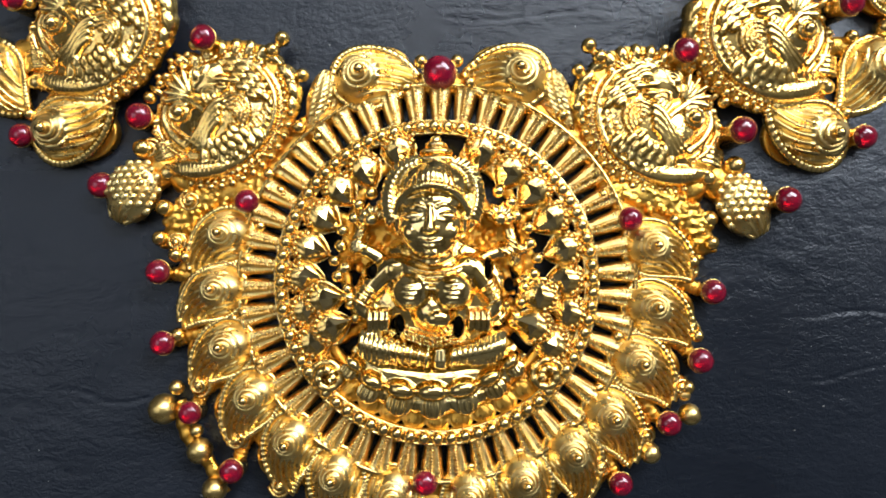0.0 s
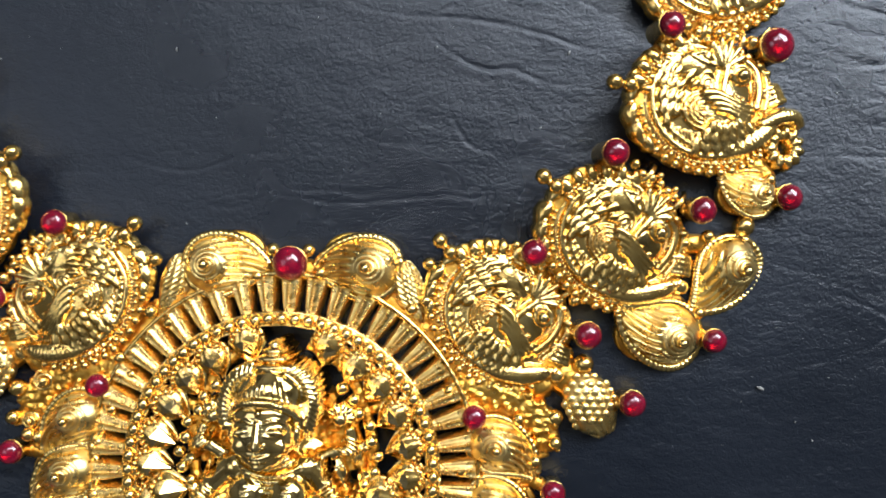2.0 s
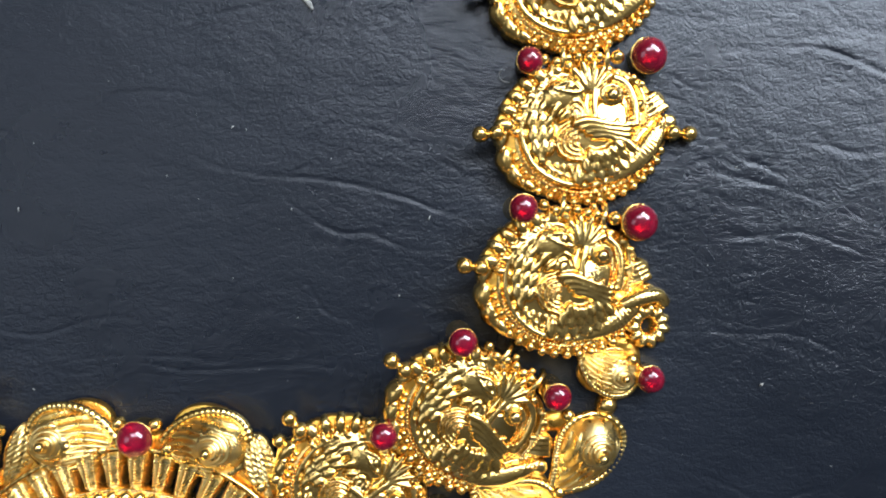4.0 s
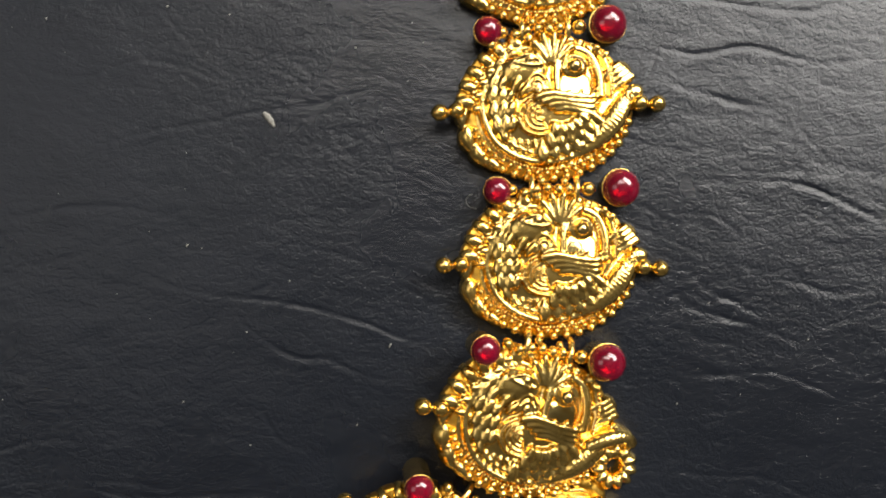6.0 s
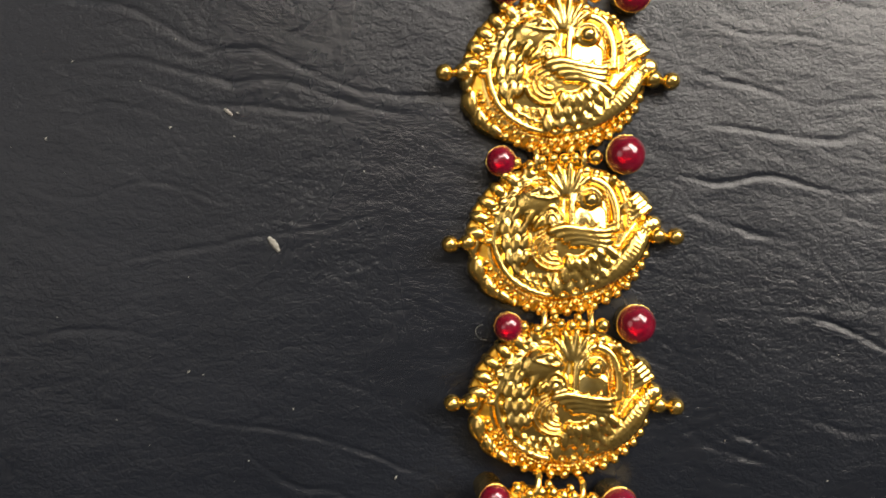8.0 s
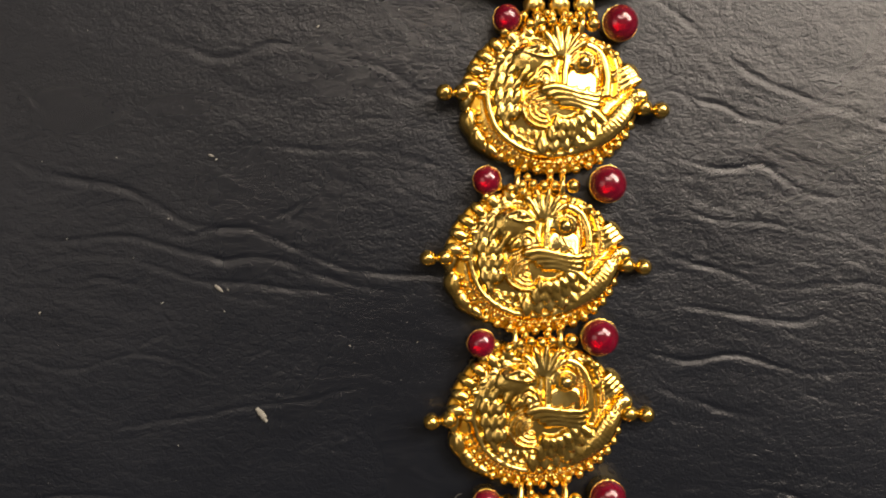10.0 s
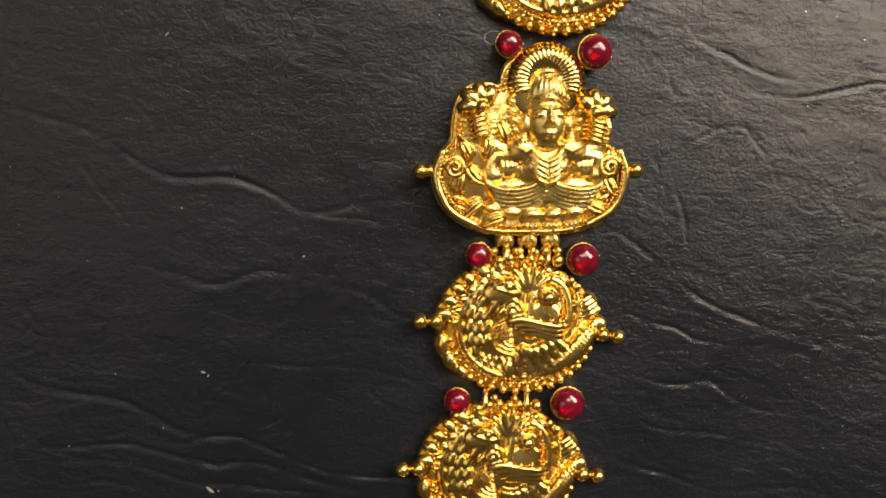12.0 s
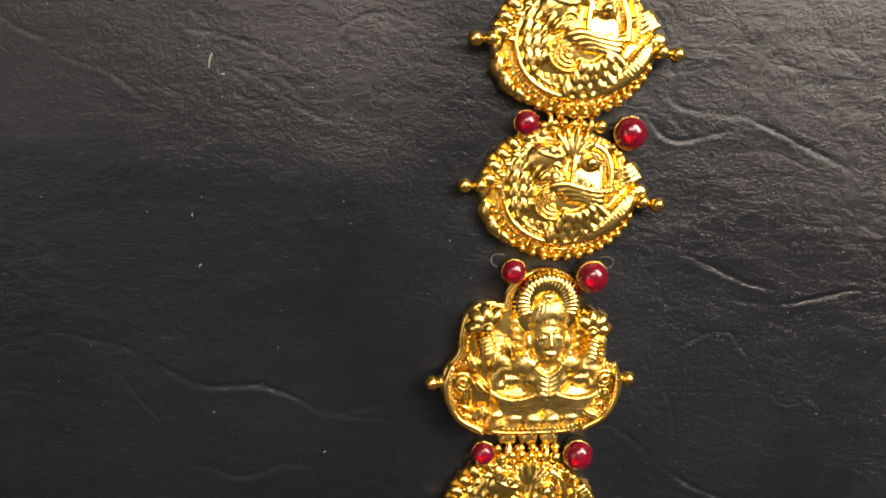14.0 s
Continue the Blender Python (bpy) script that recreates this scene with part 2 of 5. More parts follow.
def emboss(bm, step, soft=1, low=0.2, holes=()):
    """Presses a heap of shapes into one stamped sheet: what lies highest counts, and the steps between shapes are softened;
    holes are pierced ovals (x, y, half-width, half-height)."""
    tree = BVHTree.FromBMesh(bm)
    x0, x1 = min(v.co.x for v in bm.verts) - step, max(v.co.x for v in bm.verts) + 2 * step
    y0, y1 = min(v.co.y for v in bm.verts) - step, max(v.co.y for v in bm.verts) + 2 * step
    xs, ys = np.arange(x0, x1, step), np.arange(y0, y1, step)
    z = np.full((len(ys), len(xs)), -1.0)
    down = Vector((0, 0, -1))
    for j, y in enumerate(ys):
        for i, x in enumerate(xs):
            p = tree.ray_cast(Vector((x, y, 40)), down)[0]
            if p:
                z[j, i] = p.z
    for hx, hy, hw, hh in holes:
        z[((xs[None, :] - hx) / hw) ** 2 + ((ys[:, None] - hy) / hh) ** 2 < 1] = -1
    bm.clear()
    solid = z > 0
    for k in range(soft):
        w = solid.astype(float)
        a, s = np.where(solid, z, 0) * 4, w * 4
        for axis in (0, 1):
            for way in (1, -1):
                a, s = a + np.roll(np.where(solid, z, 0), way, axis), s + np.roll(w, way, axis)
        z = np.where(solid, a / np.maximum(s, 1), z)
    z = np.where(solid, z, low)
    vs = {}
    for j in range(len(ys) - 1):
        for i in range(len(xs) - 1):
            if solid[j, i] or solid[j, i + 1] or solid[j + 1, i] or solid[j + 1, i + 1]:
                f = []
                for q in ((j, i), (j, i + 1), (j + 1, i + 1), (j + 1, i)):
                    if q not in vs:
                        vs[q] = bm.verts.new((xs[q[1]], ys[q[0]], z[q]))
                    f.append(vs[q])
                bm.faces.new(f)


BALL = {}


def bead(parent, x, y, z, r, name="bead", mat=None, flat=1.0):
    """One bead, an object of its own on a shared mesh."""
    mat = mat or GOLD
    if mat.name not in BALL:
        bm = bmesh.new()
        blob(bm, (0, 0, 0), (1, 1, 1), 0, 12, 8)
        keep, FLIP[0] = FLIP[0], 1
        BALL[mat.name] = link_mesh("bead", bm, mat)
        FLIP[0] = keep
    ob = new(name, BALL[mat.name])
    ob.parent, ob.location, ob.scale = parent, (x * MM * FLIP[0], y * MM, z * MM), (r, r, r * flat)
    return ob


def sheet_height(x, y):
    """The lie of the leather, low swells under the necklace that die out further off."""
    far = np.maximum(0.0, np.hypot((x - 30) / 130, (y - 55) / 140) - 0.72)
    x, y = x / 100, y / 100
    h = -0.52 + 1.18 * x + 0.6 * y + 3.08 * x * x - 3.42 * x * y - 1.01 * y * y + 2.76 * y ** 3 - 4.21 * x * y * y
    return h * np.exp(-(far * 4) ** 2)


# ---- large structure ----
CREASES = [  # depth, width, line: round the pendant and the first links
    (0.8, 1.2, [(39, -29.5), (46, -28.8), (54, -29.3), (60, -28), (66, -27)]), (0.6, 1.2, [(38, -36.6), (46, -36.6), (53, -36), (64, -35.6)]), (1.0, 1.3, [(-56, -37), (-45, -37), (-41, -38.2), (-35, -37.4)]),
    (0.7, 1.0, [(-52, -44), (-40, -46), (-33, -45)]), (0.7, 1.2, [(-16, 8.9), (-9, 6.6), (-3, 8.7), (6, 7.5), (16, 8.1), (26, 8)]), (1.1, 1.2, [(57, -12.2), (64, -10.7), (70, -6.4), (75, -5), (82, -4)]),
    (0.9, 1.1, [(61, -2.3), (67, -3.7), (72, -5.7), (77, -7), (82, -7.8)]), (0.8, 1.1, [(-22, 12.7), (-16, 11.3), (-8, 12.9), (3, 13.7)]), (0.7, 1.1, [(62, 12.6), (67, 14), (74, 14.2), (80, 12.3), (87, 9.6)]),
]
CREASES += [  # inside the bow, low
    (1.6, 1.5, [(4, 33), (9, 30.9), (19, 30.4), (28, 29), (33, 27.4), (38, 26)]), (1.1, 1.2, [(13, 29), (17.5, 25.9), (22, 24.1), (26, 23.8), (30, 22.1), (35, 21.6)]), (0.9, 1.1, [(17.6, 21.6), (20.5, 17.4), (22.6, 14.6), (25.4, 14)]),
    (1.0, 1.3, [(-12, 38.7), (-7, 38.3), (-2.6, 39.3), (2, 39.4), (10, 39.2)]), (0.9, 1.1, [(22, 36.3), (28.6, 35.4), (33.7, 33.7), (38, 32)]), (0.6, 1.0, [(-13.5, 36.4), (-7.5, 37), (-1.6, 36.8)]),
    (0.7, 1.1, [(-14, 7.1), (-7, 8.8), (3, 9.5), (10, 8.4)]), (0.7, 1.0, [(9, 31.8), (15, 30.9), (21, 33.2)]),
]
CREASES += [  # inside the bow, the drawn folds beside the strand
    (2.6, 2.3, [(7, 69.8), (12.5, 70.7), (17.2, 70.3), (22.1, 69.1), (26.9, 67.9), (33, 67.3), (38.5, 67.6)]), (2.4, 2.2, [(-12, 67.9), (-4, 68), (3.6, 68.7), (10.8, 68.2), (13.8, 67.2), (19.7, 67.2), (24.6, 66.2), (30.6, 65), (36.6, 64.4)]),
    (1.2, 1.4, [(-7.7, 66.1), (0.7, 65.9), (8.5, 65.7), (14, 64.9), (18.7, 63.9), (23.5, 64), (28.5, 63.7)]), (0.9, 1.2, [(-5, 63.2), (1, 63.3), (8, 62.8)]), (0.9, 1.2, [(-8, 55.1), (-1, 55.1), (7, 55.6), (14.3, 54.2)]),
    (1.1, 1.2, [(1.3, 47.5), (7.3, 48.7), (13.3, 49.9), (19.3, 51.4), (25.2, 53.3), (31.1, 54.5)]),
]
CREASES += [
    (1.6, 1.6, [(-12, 78.1), (-8, 76.5), (-4, 76.2), (0.4, 75), (5.4, 73.2), (9.3, 71.6), (14.3, 70.6)]), (1.7, 1.5, [(14, 79.1), (20, 79.8), (25, 79.8), (30, 79.2), (36.5, 79)]), (0.8, 1.1, [(-11.2, 85.8), (-8, 82.4), (-6, 79.5)]),
    (1.4, 1.4, [(3, 90.3), (8, 90.4), (13, 89.2), (19.2, 90.9), (25.4, 90.2), (29.2, 89.5), (32.5, 87.6), (36.4, 87)]), (0.8, 1.1, [(-5, 104), (-1, 98), (4, 92)]),
    (2.3, 1.9, [(-14, 107.4), (-8.8, 106.3), (-3, 104.7), (2.8, 102.7), (7.4, 101.5), (12, 100.7), (16.6, 99.8), (21.2, 98.9), (25, 98.9), (30.3, 99.8), (36, 100.9)]),
]
CREASES += [
    (0.9, 1.0, [(22.5, 98.7), (27.8, 98), (31.4, 97.6)]), (0.8, 1.0, [(1.8, 109.9), (4.4, 107.6), (5.2, 105.2)]), (0.8, 1.2, [(-18, 143), (-13, 141), (-9, 139.9)]), (0.9, 1.2, [(-11, 138.7), (-5, 136.7), (-0.4, 134.6), (4, 133.6)]),
    (0.9, 1.2, [(-18, 129), (-15.3, 123), (-12.6, 116.4), (-9, 112.4)]), (0.9, 1.2, [(19.5, 144.5), (26, 146.6), (33, 146.6)]), (0.8, 1.1, [(1.8, 142.6), (7.8, 141.3), (14.5, 140.8)]), (0.8, 1.1, [(8, 138.1), (14.8, 136.8), (21, 134.8)]),
]
CREASES += [  # outside the strand, low to high
    (0.9, 1.1, [(65.3, 35.3), (67.3, 33.5), (70.5, 32.2), (74, 31)]), (1.0, 1.2, [(64, 27.6), (69.5, 25.1), (75.3, 24.4), (86, 22)]), (1.6, 1.4, [(63, 47.2), (71, 45.8), (77.5, 45.2), (84, 42.7), (90, 39.6)]),
    (1.1, 1.2, [(63, 38.6), (68.5, 36.8), (75, 35.8), (84, 34.9)]), (0.9, 1.1, [(65.6, 32.2), (70.8, 30.5), (79, 29)]), (0.9, 1.1, [(64, 25.9), (69.8, 24.7), (75, 22.5)]), (1.9, 1.5, [(59.5, 66.9), (66.2, 66.2), (71, 65.5), (77, 65.6), (84, 67.6)]),
    (2.0, 1.5, [(60, 60.3), (65.6, 59), (70.8, 60.2), (76.8, 59.9), (85, 59.4)]),
]
CREASES += [
    (1.4, 1.2, [(62, 56.4), (66.4, 55.2), (70.7, 54.2), (75, 54)]), (0.9, 1.0, [(76.7, 54), (78.8, 50.5), (80.7, 48)]), (1.6, 0.8, [(60, 65.6), (61.2, 64.6), (60.5, 63.2)]), (1.9, 1.6, [(57.5, 98.4), (62.4, 96.4), (67, 94.3), (71.7, 91.6), (76.2, 90.1), (87, 87.6)]),
    (1.2, 1.2, [(60, 90.2), (67.6, 87.9), (70.2, 86.5), (75, 86.4)]), (1.5, 1.3, [(60.5, 82.8), (68.1, 81.6), (71.9, 82.2), (76.6, 80.1), (84, 79)]), (1.4, 1.3, [(59, 72.1), (66.6, 70.5), (72.5, 69), (78.3, 68.8), (88, 69.4)]),
]
CREASES += [
    (1.1, 1.2, [(61, 76.6), (68, 75.4), (74, 75.6), (82, 74)]), (0.8, 1.2, [(70, 115.4), (73.2, 111.2), (77, 107.6), (78, 106)]), (0.7, 1.2, [(61.4, 108.7), (67.2, 110.6), (72.5, 111.8), (77, 109)]), (1.0, 1.2, [(63.6, 106.9), (66.2, 102.6), (68.2, 97.4)]),
    (1.8, 1.5, [(57, 145.3), (61, 141.7), (67, 140.3), (71, 140), (75.7, 138.8), (80.4, 136.8), (91, 133.6)]), (1.1, 1.2, [(56.6, 139.9), (61.7, 137), (69, 138)]), (1.0, 1.2, [(64, 123), (71, 120.9), (78, 120)]), (0.9, 1.2, [(71, 117.4), (83, 118.4), (92, 119.9)]),
]


def wander(x, y, seed, size):
    """A smooth random field about 1 high, its swells about size wide."""
    rng = random.Random(seed)
    out = 0.0
    for k in range(7):
        a, f, p = rng.uniform(0, 6.283), rng.uniform(0.6, 1.9) * 2 * math.pi / size, rng.uniform(0, 6.283)
        out = out + np.sin(f * (x * math.cos(a) + y * math.sin(a)) + p) / 2.6
    return out


def leather_sheet():
    xs = np.concatenate([np.arange(-250, -58, 12), np.arange(-58.0, -18.0, 0.45), np.arange(-18.0, 94.0, 0.23), np.arange(94.0, 110.0, 1.0), np.arange(110.0, 312, 12.5)])
    ys = np.concatenate([np.arange(-230, -52, 12), np.arange(-52.0, 160.0, 0.23), np.arange(160.0, 350, 10)])
    gx, gy = np.meshgrid(xs, ys)
    z = sheet_height(gx, gy)
    wx, wy = gx + 0.7 * wander(gx, gy, 1, 24) + 0.05 * wander(gx, gy, 2, 5), gy + 0.7 * wander(gx, gy, 3, 24) + 0.05 * wander(gx, gy, 5, 5)
    q = np.maximum(0.0, np.minimum(gy, 175.0) - 126.0)
    z = z - 0.15 * q * q / (q + 8) / (1 + np.exp((gx - 32) / 3.0))     # the sheet drops away beyond a soft bend
    uneven = np.clip(0.7 + 0.45 * wander(gx, gy, 6, 9), 0.15, 1.2)
    rng = random.Random(4)
    lines = [(0.115 * d ** 0.75, 0.22 * min(w, 1.7), smooth_line([(*p, 0) for p in line], 26)) for d, w, line in CREASES]
    for k in range(600):                      # the small random creases between the long folds
        x, y, a = rng.uniform(-70, 120), rng.uniform(-75, 175), rng.gauss(-0.12, 0.35)
        if k < 120:                           # a drawn patch on the right of the strand
            x, y, a = rng.uniform(58, 98), rng.uniform(5, 82), rng.gauss(-0.25, 0.2)
        elif k < 260:                         # and a wrinkled one inside the bow
            x, y, a = rng.uniform(-22, 38), rng.uniform(44, 82), rng.gauss(-0.35, 0.4)
        elif k < 330:
            x, y, a = rng.uniform(58, 98), rng.uniform(84, 155), rng.gauss(-0.5, 0.4)
        if k >= 430:                          # long thin draws beside the strand
            x, y, a = rng.uniform(60, 96), rng.uniform(30, 118), rng.gauss(-0.18, 0.12)
        if k >= 520:                          # short ones on either side of the pendant
            x, y, a = rng.choice((-46, 52)) + rng.uniform(-14, 12), rng.uniform(-50, 2), rng.gauss(0.0, 0.4)
        if rng.random() < 0.08:
            a += 1.2
        reach = rng.uniform(1.5, 6) if k < 330 else rng.uniform(6, 16) if 430 <= k < 520 else rng.uniform(2, 9)
        c, s, bow = math.cos(a), math.sin(a), rng.uniform(-1.6, 1.6)
        lines.append((rng.uniform(0.015, 0.06) * (1.0 if k < 330 else 0.6), rng.uniform(0.16, 0.3), smooth_line([(x - c * reach, y - s * reach, 0), (x - s * bow, y + c * bow, 0), (x + c * reach, y + s * reach, 0)], 12)))
    for depth, width, line in lines:
        reach = 5 * width + 3
        ix = np.where((xs > min(p.x for p in line) - reach) & (xs < max(p.x for p in line) + reach))[0]
        iy = np.where((ys > min(p.y for p in line) - reach) & (ys < max(p.y for p in line) + reach))[0]
        if not len(ix) or not len(iy):
            continue
        spot = np.ix_(iy, ix)
        lx, ly = wx[spot], wy[spot]
        best, side, along = np.full(lx.shape, 1e9), np.zeros(lx.shape), np.zeros(lx.shape)
        n = len(line) - 1
        for k, (a, b) in enumerate(zip(line, line[1:])):
            dx, dy = b.x - a.x, b.y - a.y
            t = np.clip(((lx - a.x) * dx + (ly - a.y) * dy) / (dx * dx + dy * dy + 1e-9), 0, 1)
            ox, oy = lx - a.x - t * dx, ly - a.y - t * dy
            d = np.hypot(ox, oy)
            hit = d < best
            best, side, along = np.where(hit, d, best), np.where(hit, np.sign(dx * oy - dy * ox), side), np.where(hit, (k + t) / n, along)
        fade = np.clip(np.sin(np.pi * np.clip(along, 0.0, 1.0)), 0, 1) ** 0.7 * uneven[spot]
        sd = best * side
        dip = np.exp(-((sd / np.where(sd > 0, 0.5 * width, 1.25 * width)) ** 2))     # steep on the far side, gentle on the near one
        lip = np.exp(-(((sd + 2.2 * width) / (1.6 * width)) ** 2))
        z[spot] += depth * fade * (0.25 * lip - 0.8 * dip)
    nx, ny = len(xs), len(ys)
    co = np.stack([gx, gy, z], -1).reshape(-1, 3) * MM
    i = (np.arange(ny - 1)[:, None] * nx + np.arange(nx - 1)).ravel()
    me = bpy.data.meshes.new("leather_cover")
    me.from_pydata(co.tolist(), [], np.stack([i, i + 1, i + nx + 1, i + nx], -1).tolist())
    me.polygons.foreach_set("use_smooth", [True] * len(me.polygons))
    me.materials.append(LEATHER)
    return tagged(new("ground", me), "creased black grained leather cover", "leather surface", kind="structure")


leather_sheet()


def box(name, lo, hi, mat, label, category=""):
    bm = bmesh.new()
    size = [b - a for a, b in zip(lo, hi)]
    mid = [(a + b) / 2 for a, b in zip(lo, hi)]
    bmesh.ops.create_cube(bm, size=1, matrix=Matrix.Translation(mid) @ Matrix.Diagonal((*size, 1)))
    me = bpy.data.meshes.new(name)
    bm.to_mesh(me)
    bm.free()
    me.materials.append(mat)
    return tagged(new(name, me), label, category, kind="structure")


# unseen plain walls that close the place; the dark ones dim reflections in gold and leather (metres)
box("floor", (-1.8, -1.7, -0.55), (2.0, 1.9, -0.5), DIMMING_PAINT, "unseen plain floor, painted dark to dim reflections", "floor")
box("ceiling", (-1.8, -1.7, 1.55), (2.0, 1.9, 1.6), PLASTER, "plain pale ceiling of the room", "ceiling")
box("wall_south", (-1.8, -1.75, -0.5), (2.0, -1.7, 1.55), DIMMING_PAINT, "unseen plain wall, painted dark to dim reflections", "wall")
box("wall_west", (-1.85, -1.7, -0.5), (-1.8, 1.9, 1.55), DIMMING_PAINT, "unseen plain wall, painted dark to dim reflections", "wall")
box("wall_east", (2.0, -1.7, -0.5), (2.05, 1.9, 1.55), PLASTER, "plain plastered wall", "wall")
box("wall_north", (-1.8, 1.9, -0.5), (2.0, 1.95, 1.55), PLASTER, "plain plastered wall", "wall")
box("table_block", (-0.25, -0.23, -0.5), (0.31, 0.345, -0.006), PLASTER, "plain support under the leather cover", "support")

# ---- the necklace ----


def lathe(bm, profile, at, seg=20):
    rows = [[bm.verts.new((at[0] + r * math.cos(a), at[1] + r * math.sin(a), z)) for a in (2 * math.pi * i / seg for i in range(seg))] for r, z in profile]
    grid_faces(bm, rows, True)
    bm.faces.new(rows[0][::-1])
    bm.faces.new(rows[-1])


STONE = {}


def ruby(parent, x, y, r, top=2.9, low=0.1):
    """A round red cabochon in a gold cup with a thin folded rim."""
    bm = bmesh.new()
    lathe(bm, [(r * 0.8, low), (r * 0.9, low + 0.1), (r * 0.93, top - 0.6), (r * 0.97, top - 0.3), (r * 0.99, top - 0.1), (r * 0.965, top), (r * 0.94, top - 0.05), (r * 0.86, top - 0.4)], (x, y))
    cup = part("ruby_setting", bm, GOLD, parent, "gold cup with folded rim")
    if "stone" not in STONE:
        bm = bmesh.new()
        blob(bm, (0, 0, 0), (1, 1, 0.78), 0, 24, 14)
        STONE["stone"] = link_mesh("ruby", bm, RUBY)
    gem = new("ruby", STONE["stone"])
    gem.parent, gem.location, gem.scale = cup, (x * MM * FLIP[0], y * MM, (top + 0.02) * MM), (r * 0.945,) * 3
    tagged(gem, "round dark red cabochon stone")
    return cup


PIECES = {}


def piece(name, key, make, mat, parent, x, y, z=0.0, turn=0.0, size=1.0):
    """A piece, an object of its own, on the mesh shared by all of its key."""
    key = (key, FLIP[0])
    if key not in PIECES:
        bm = bmesh.new()
        make(bm)
        PIECES[key] = link_mesh(name, bm, mat)
    ob = new(name, PIECES[key])
    ob.parent = parent
    ob.matrix_basis = pose(x * MM * FLIP[0], y * MM, z * MM, 0, 0, turn * FLIP[0]) @ Matrix.Diagonal((size, size, size, 1))
    return ob


def dome_z(x, y):
    return 1.6 + 1.7 * max(0.0, 1 - (x / 9.4) ** 2 - (y / 7.9) ** 2)


def on_dome(pts, lift=0.0):
    return [(x, y, dome_z(x, y) + lift) for x, y in pts]


def arc(rx, ry, a0, a1, n, lift=0.0):
    return [Vector((rx * math.cos(radians(a)), ry * math.sin(radians(a)), dome_z(rx * math.cos(radians(a)), ry * math.sin(radians(a))) + lift)) for a in np.linspace(a0, a1, n)]


def bird_relief(bm):
    """The peacock in stamped work: eyed head with a crest, leafy neck, a wing of overlapping feathers, an arch round the boss,
    a heavy curled tail, ruffles and leaves on the rim."""
    plate(bm, oval(8.6, 7.2, 60), 0.9, 1.75, 0.3, 1.7, 6)

    def cord(pts, r, n=30, lift=0.15, ribs=0, rib=0.1):
        tube(bm, smooth_line(on_dome(pts, lift), n), r, 9, ribs, rib)

    def feather(x, y, turn, length, w, lift=0.35, h=0.42, bend=0.1, along=1):
        drop(bm, (x, y), turn, 1.12 * length, 1.15 * w, h, dome_z(x, y) + lift, bend, 16, 13, 0.5, 0, along, 0.07, 0.0, 2.4)

    # the field: two smooth borders on its left and foot
    cord([(-4.2, 5.9), (-6.1, 4.0), (-7.2, 0.5), (-6.1, -3.0), (-3.6, -5.0), (-0.4, -5.7), (2.4, -5.2)], 0.34, 60, 0.3)
    cord([(-4.0, 5.0), (-5.5, 3.2), (-6.4, 0.4), (-5.4, -2.6), (-3.2, -4.2), (-0.4, -4.9), (2.2, -4.4)], 0.2, 60, 0.3)
    # head, eye and bill
    blob(bm, (-2.5, 4.2, 2.9), (2.5, 1.9, 1.1), 8, 24, 12)
    for dy in (0.62, -0.5):
        tube(bm, smooth_line([(-3.9, 4.95, 3.7), (-2.1, 5.0 + dy, 4.1), (-0.6, 4.55, 3.8)], 16), 0.19, 7)
    blob(bm, (-2.0, 5.05, 3.95), (0.5, 0.44, 0.42), 0, 12, 8)
    cord([(-4.2, 5.8), (-2.4, 6.5), (-0.6, 6.0), (0.2, 4.9)], 0.3, 24, 0.35)
    for r in (1.25, 0.72):
        tube(bm, [Vector((-1.3 + 0.85 * r * math.cos(a), 2.0 + 1.25 * r * math.sin(a), 3.95 - 0.2 * r)) for a in np.linspace(-0.3, 3.5, 16)], 0.24, 7)
    blob(bm, (-1.3, 2.0, 3.6), (0.42, 0.7, 0.5), 0, 10, 7)
    feather(-2.9, 3.6, 238, 2.0, 0.55, 0.7)
    feather(-2.2, 2.6, 232, 1.6, 0.45, 0.6)
    # the leafy neck: rows of small leaves down to the breast
    for x, y, a, s in ((-4.6, 5.0, 232, 1.15), (-5.4, 4.0, 244, 1.1), (-4.3, 3.8, 236, 1.05), (-5.8, 2.6, 254, 1.1), (-4.7, 2.4, 246, 1.1), (-3.7, 2.3, 238, 0.95), (-5.9, 1.0, 262, 1.05), (-4.8, 0.9, 254, 1.05), (-3.8, 0.9, 246, 0.95),
                       (-5.7, -0.5, 270, 1.0), (-4.7, -0.6, 262, 1.0), (-3.9, -0.7, 256, 0.85), (-5.2, -1.9, 282, 0.9)):
        feather(x, y, a, 1.8 * s, 0.56 * s, 0.35, 0.5)
    # crest: fluted quills spreading from one root
    for k in range(5):
        drop(bm, (0.2 + 0.12 * k, 4.6), 122 - 19 * k, 3.9 - 0.3 * abs(k - 1.5), 0.52, 0.55, 3.15, 0.12 * (2 - k) / 2, 18, 11, 0.72, 0, 1, 0.14, 0.0, 2.6)
    for k in range(3):
        blob(bm, (-1.9 + 1.75 * k, 8.0 - 0.5 * (k - 0.8) ** 2, 2.3), (0.55, 0.55, 0.6), 0, 12, 8)
    # the arch round the boss, with a hanging bead row outside it
    cord([(0.75, 1.4), (0.8, 3.6), (1.2, 5.4), (2.7, 6.25), (4.5, 5.5), (5.35, 3.4), (5.4, 0.8)], lambda u: 0.42 + 0.12 * u, 50, 0.55)
    cord([(4.2, 6.5), (5.8, 5.6), (6.7, 3.4), (6.7, 1.0)], 0.3, 36, 0.4)
    blob(bm, (2.7, 4.15, 3.4), (1.35, 1.2, 0.5), 0, 20, 10)
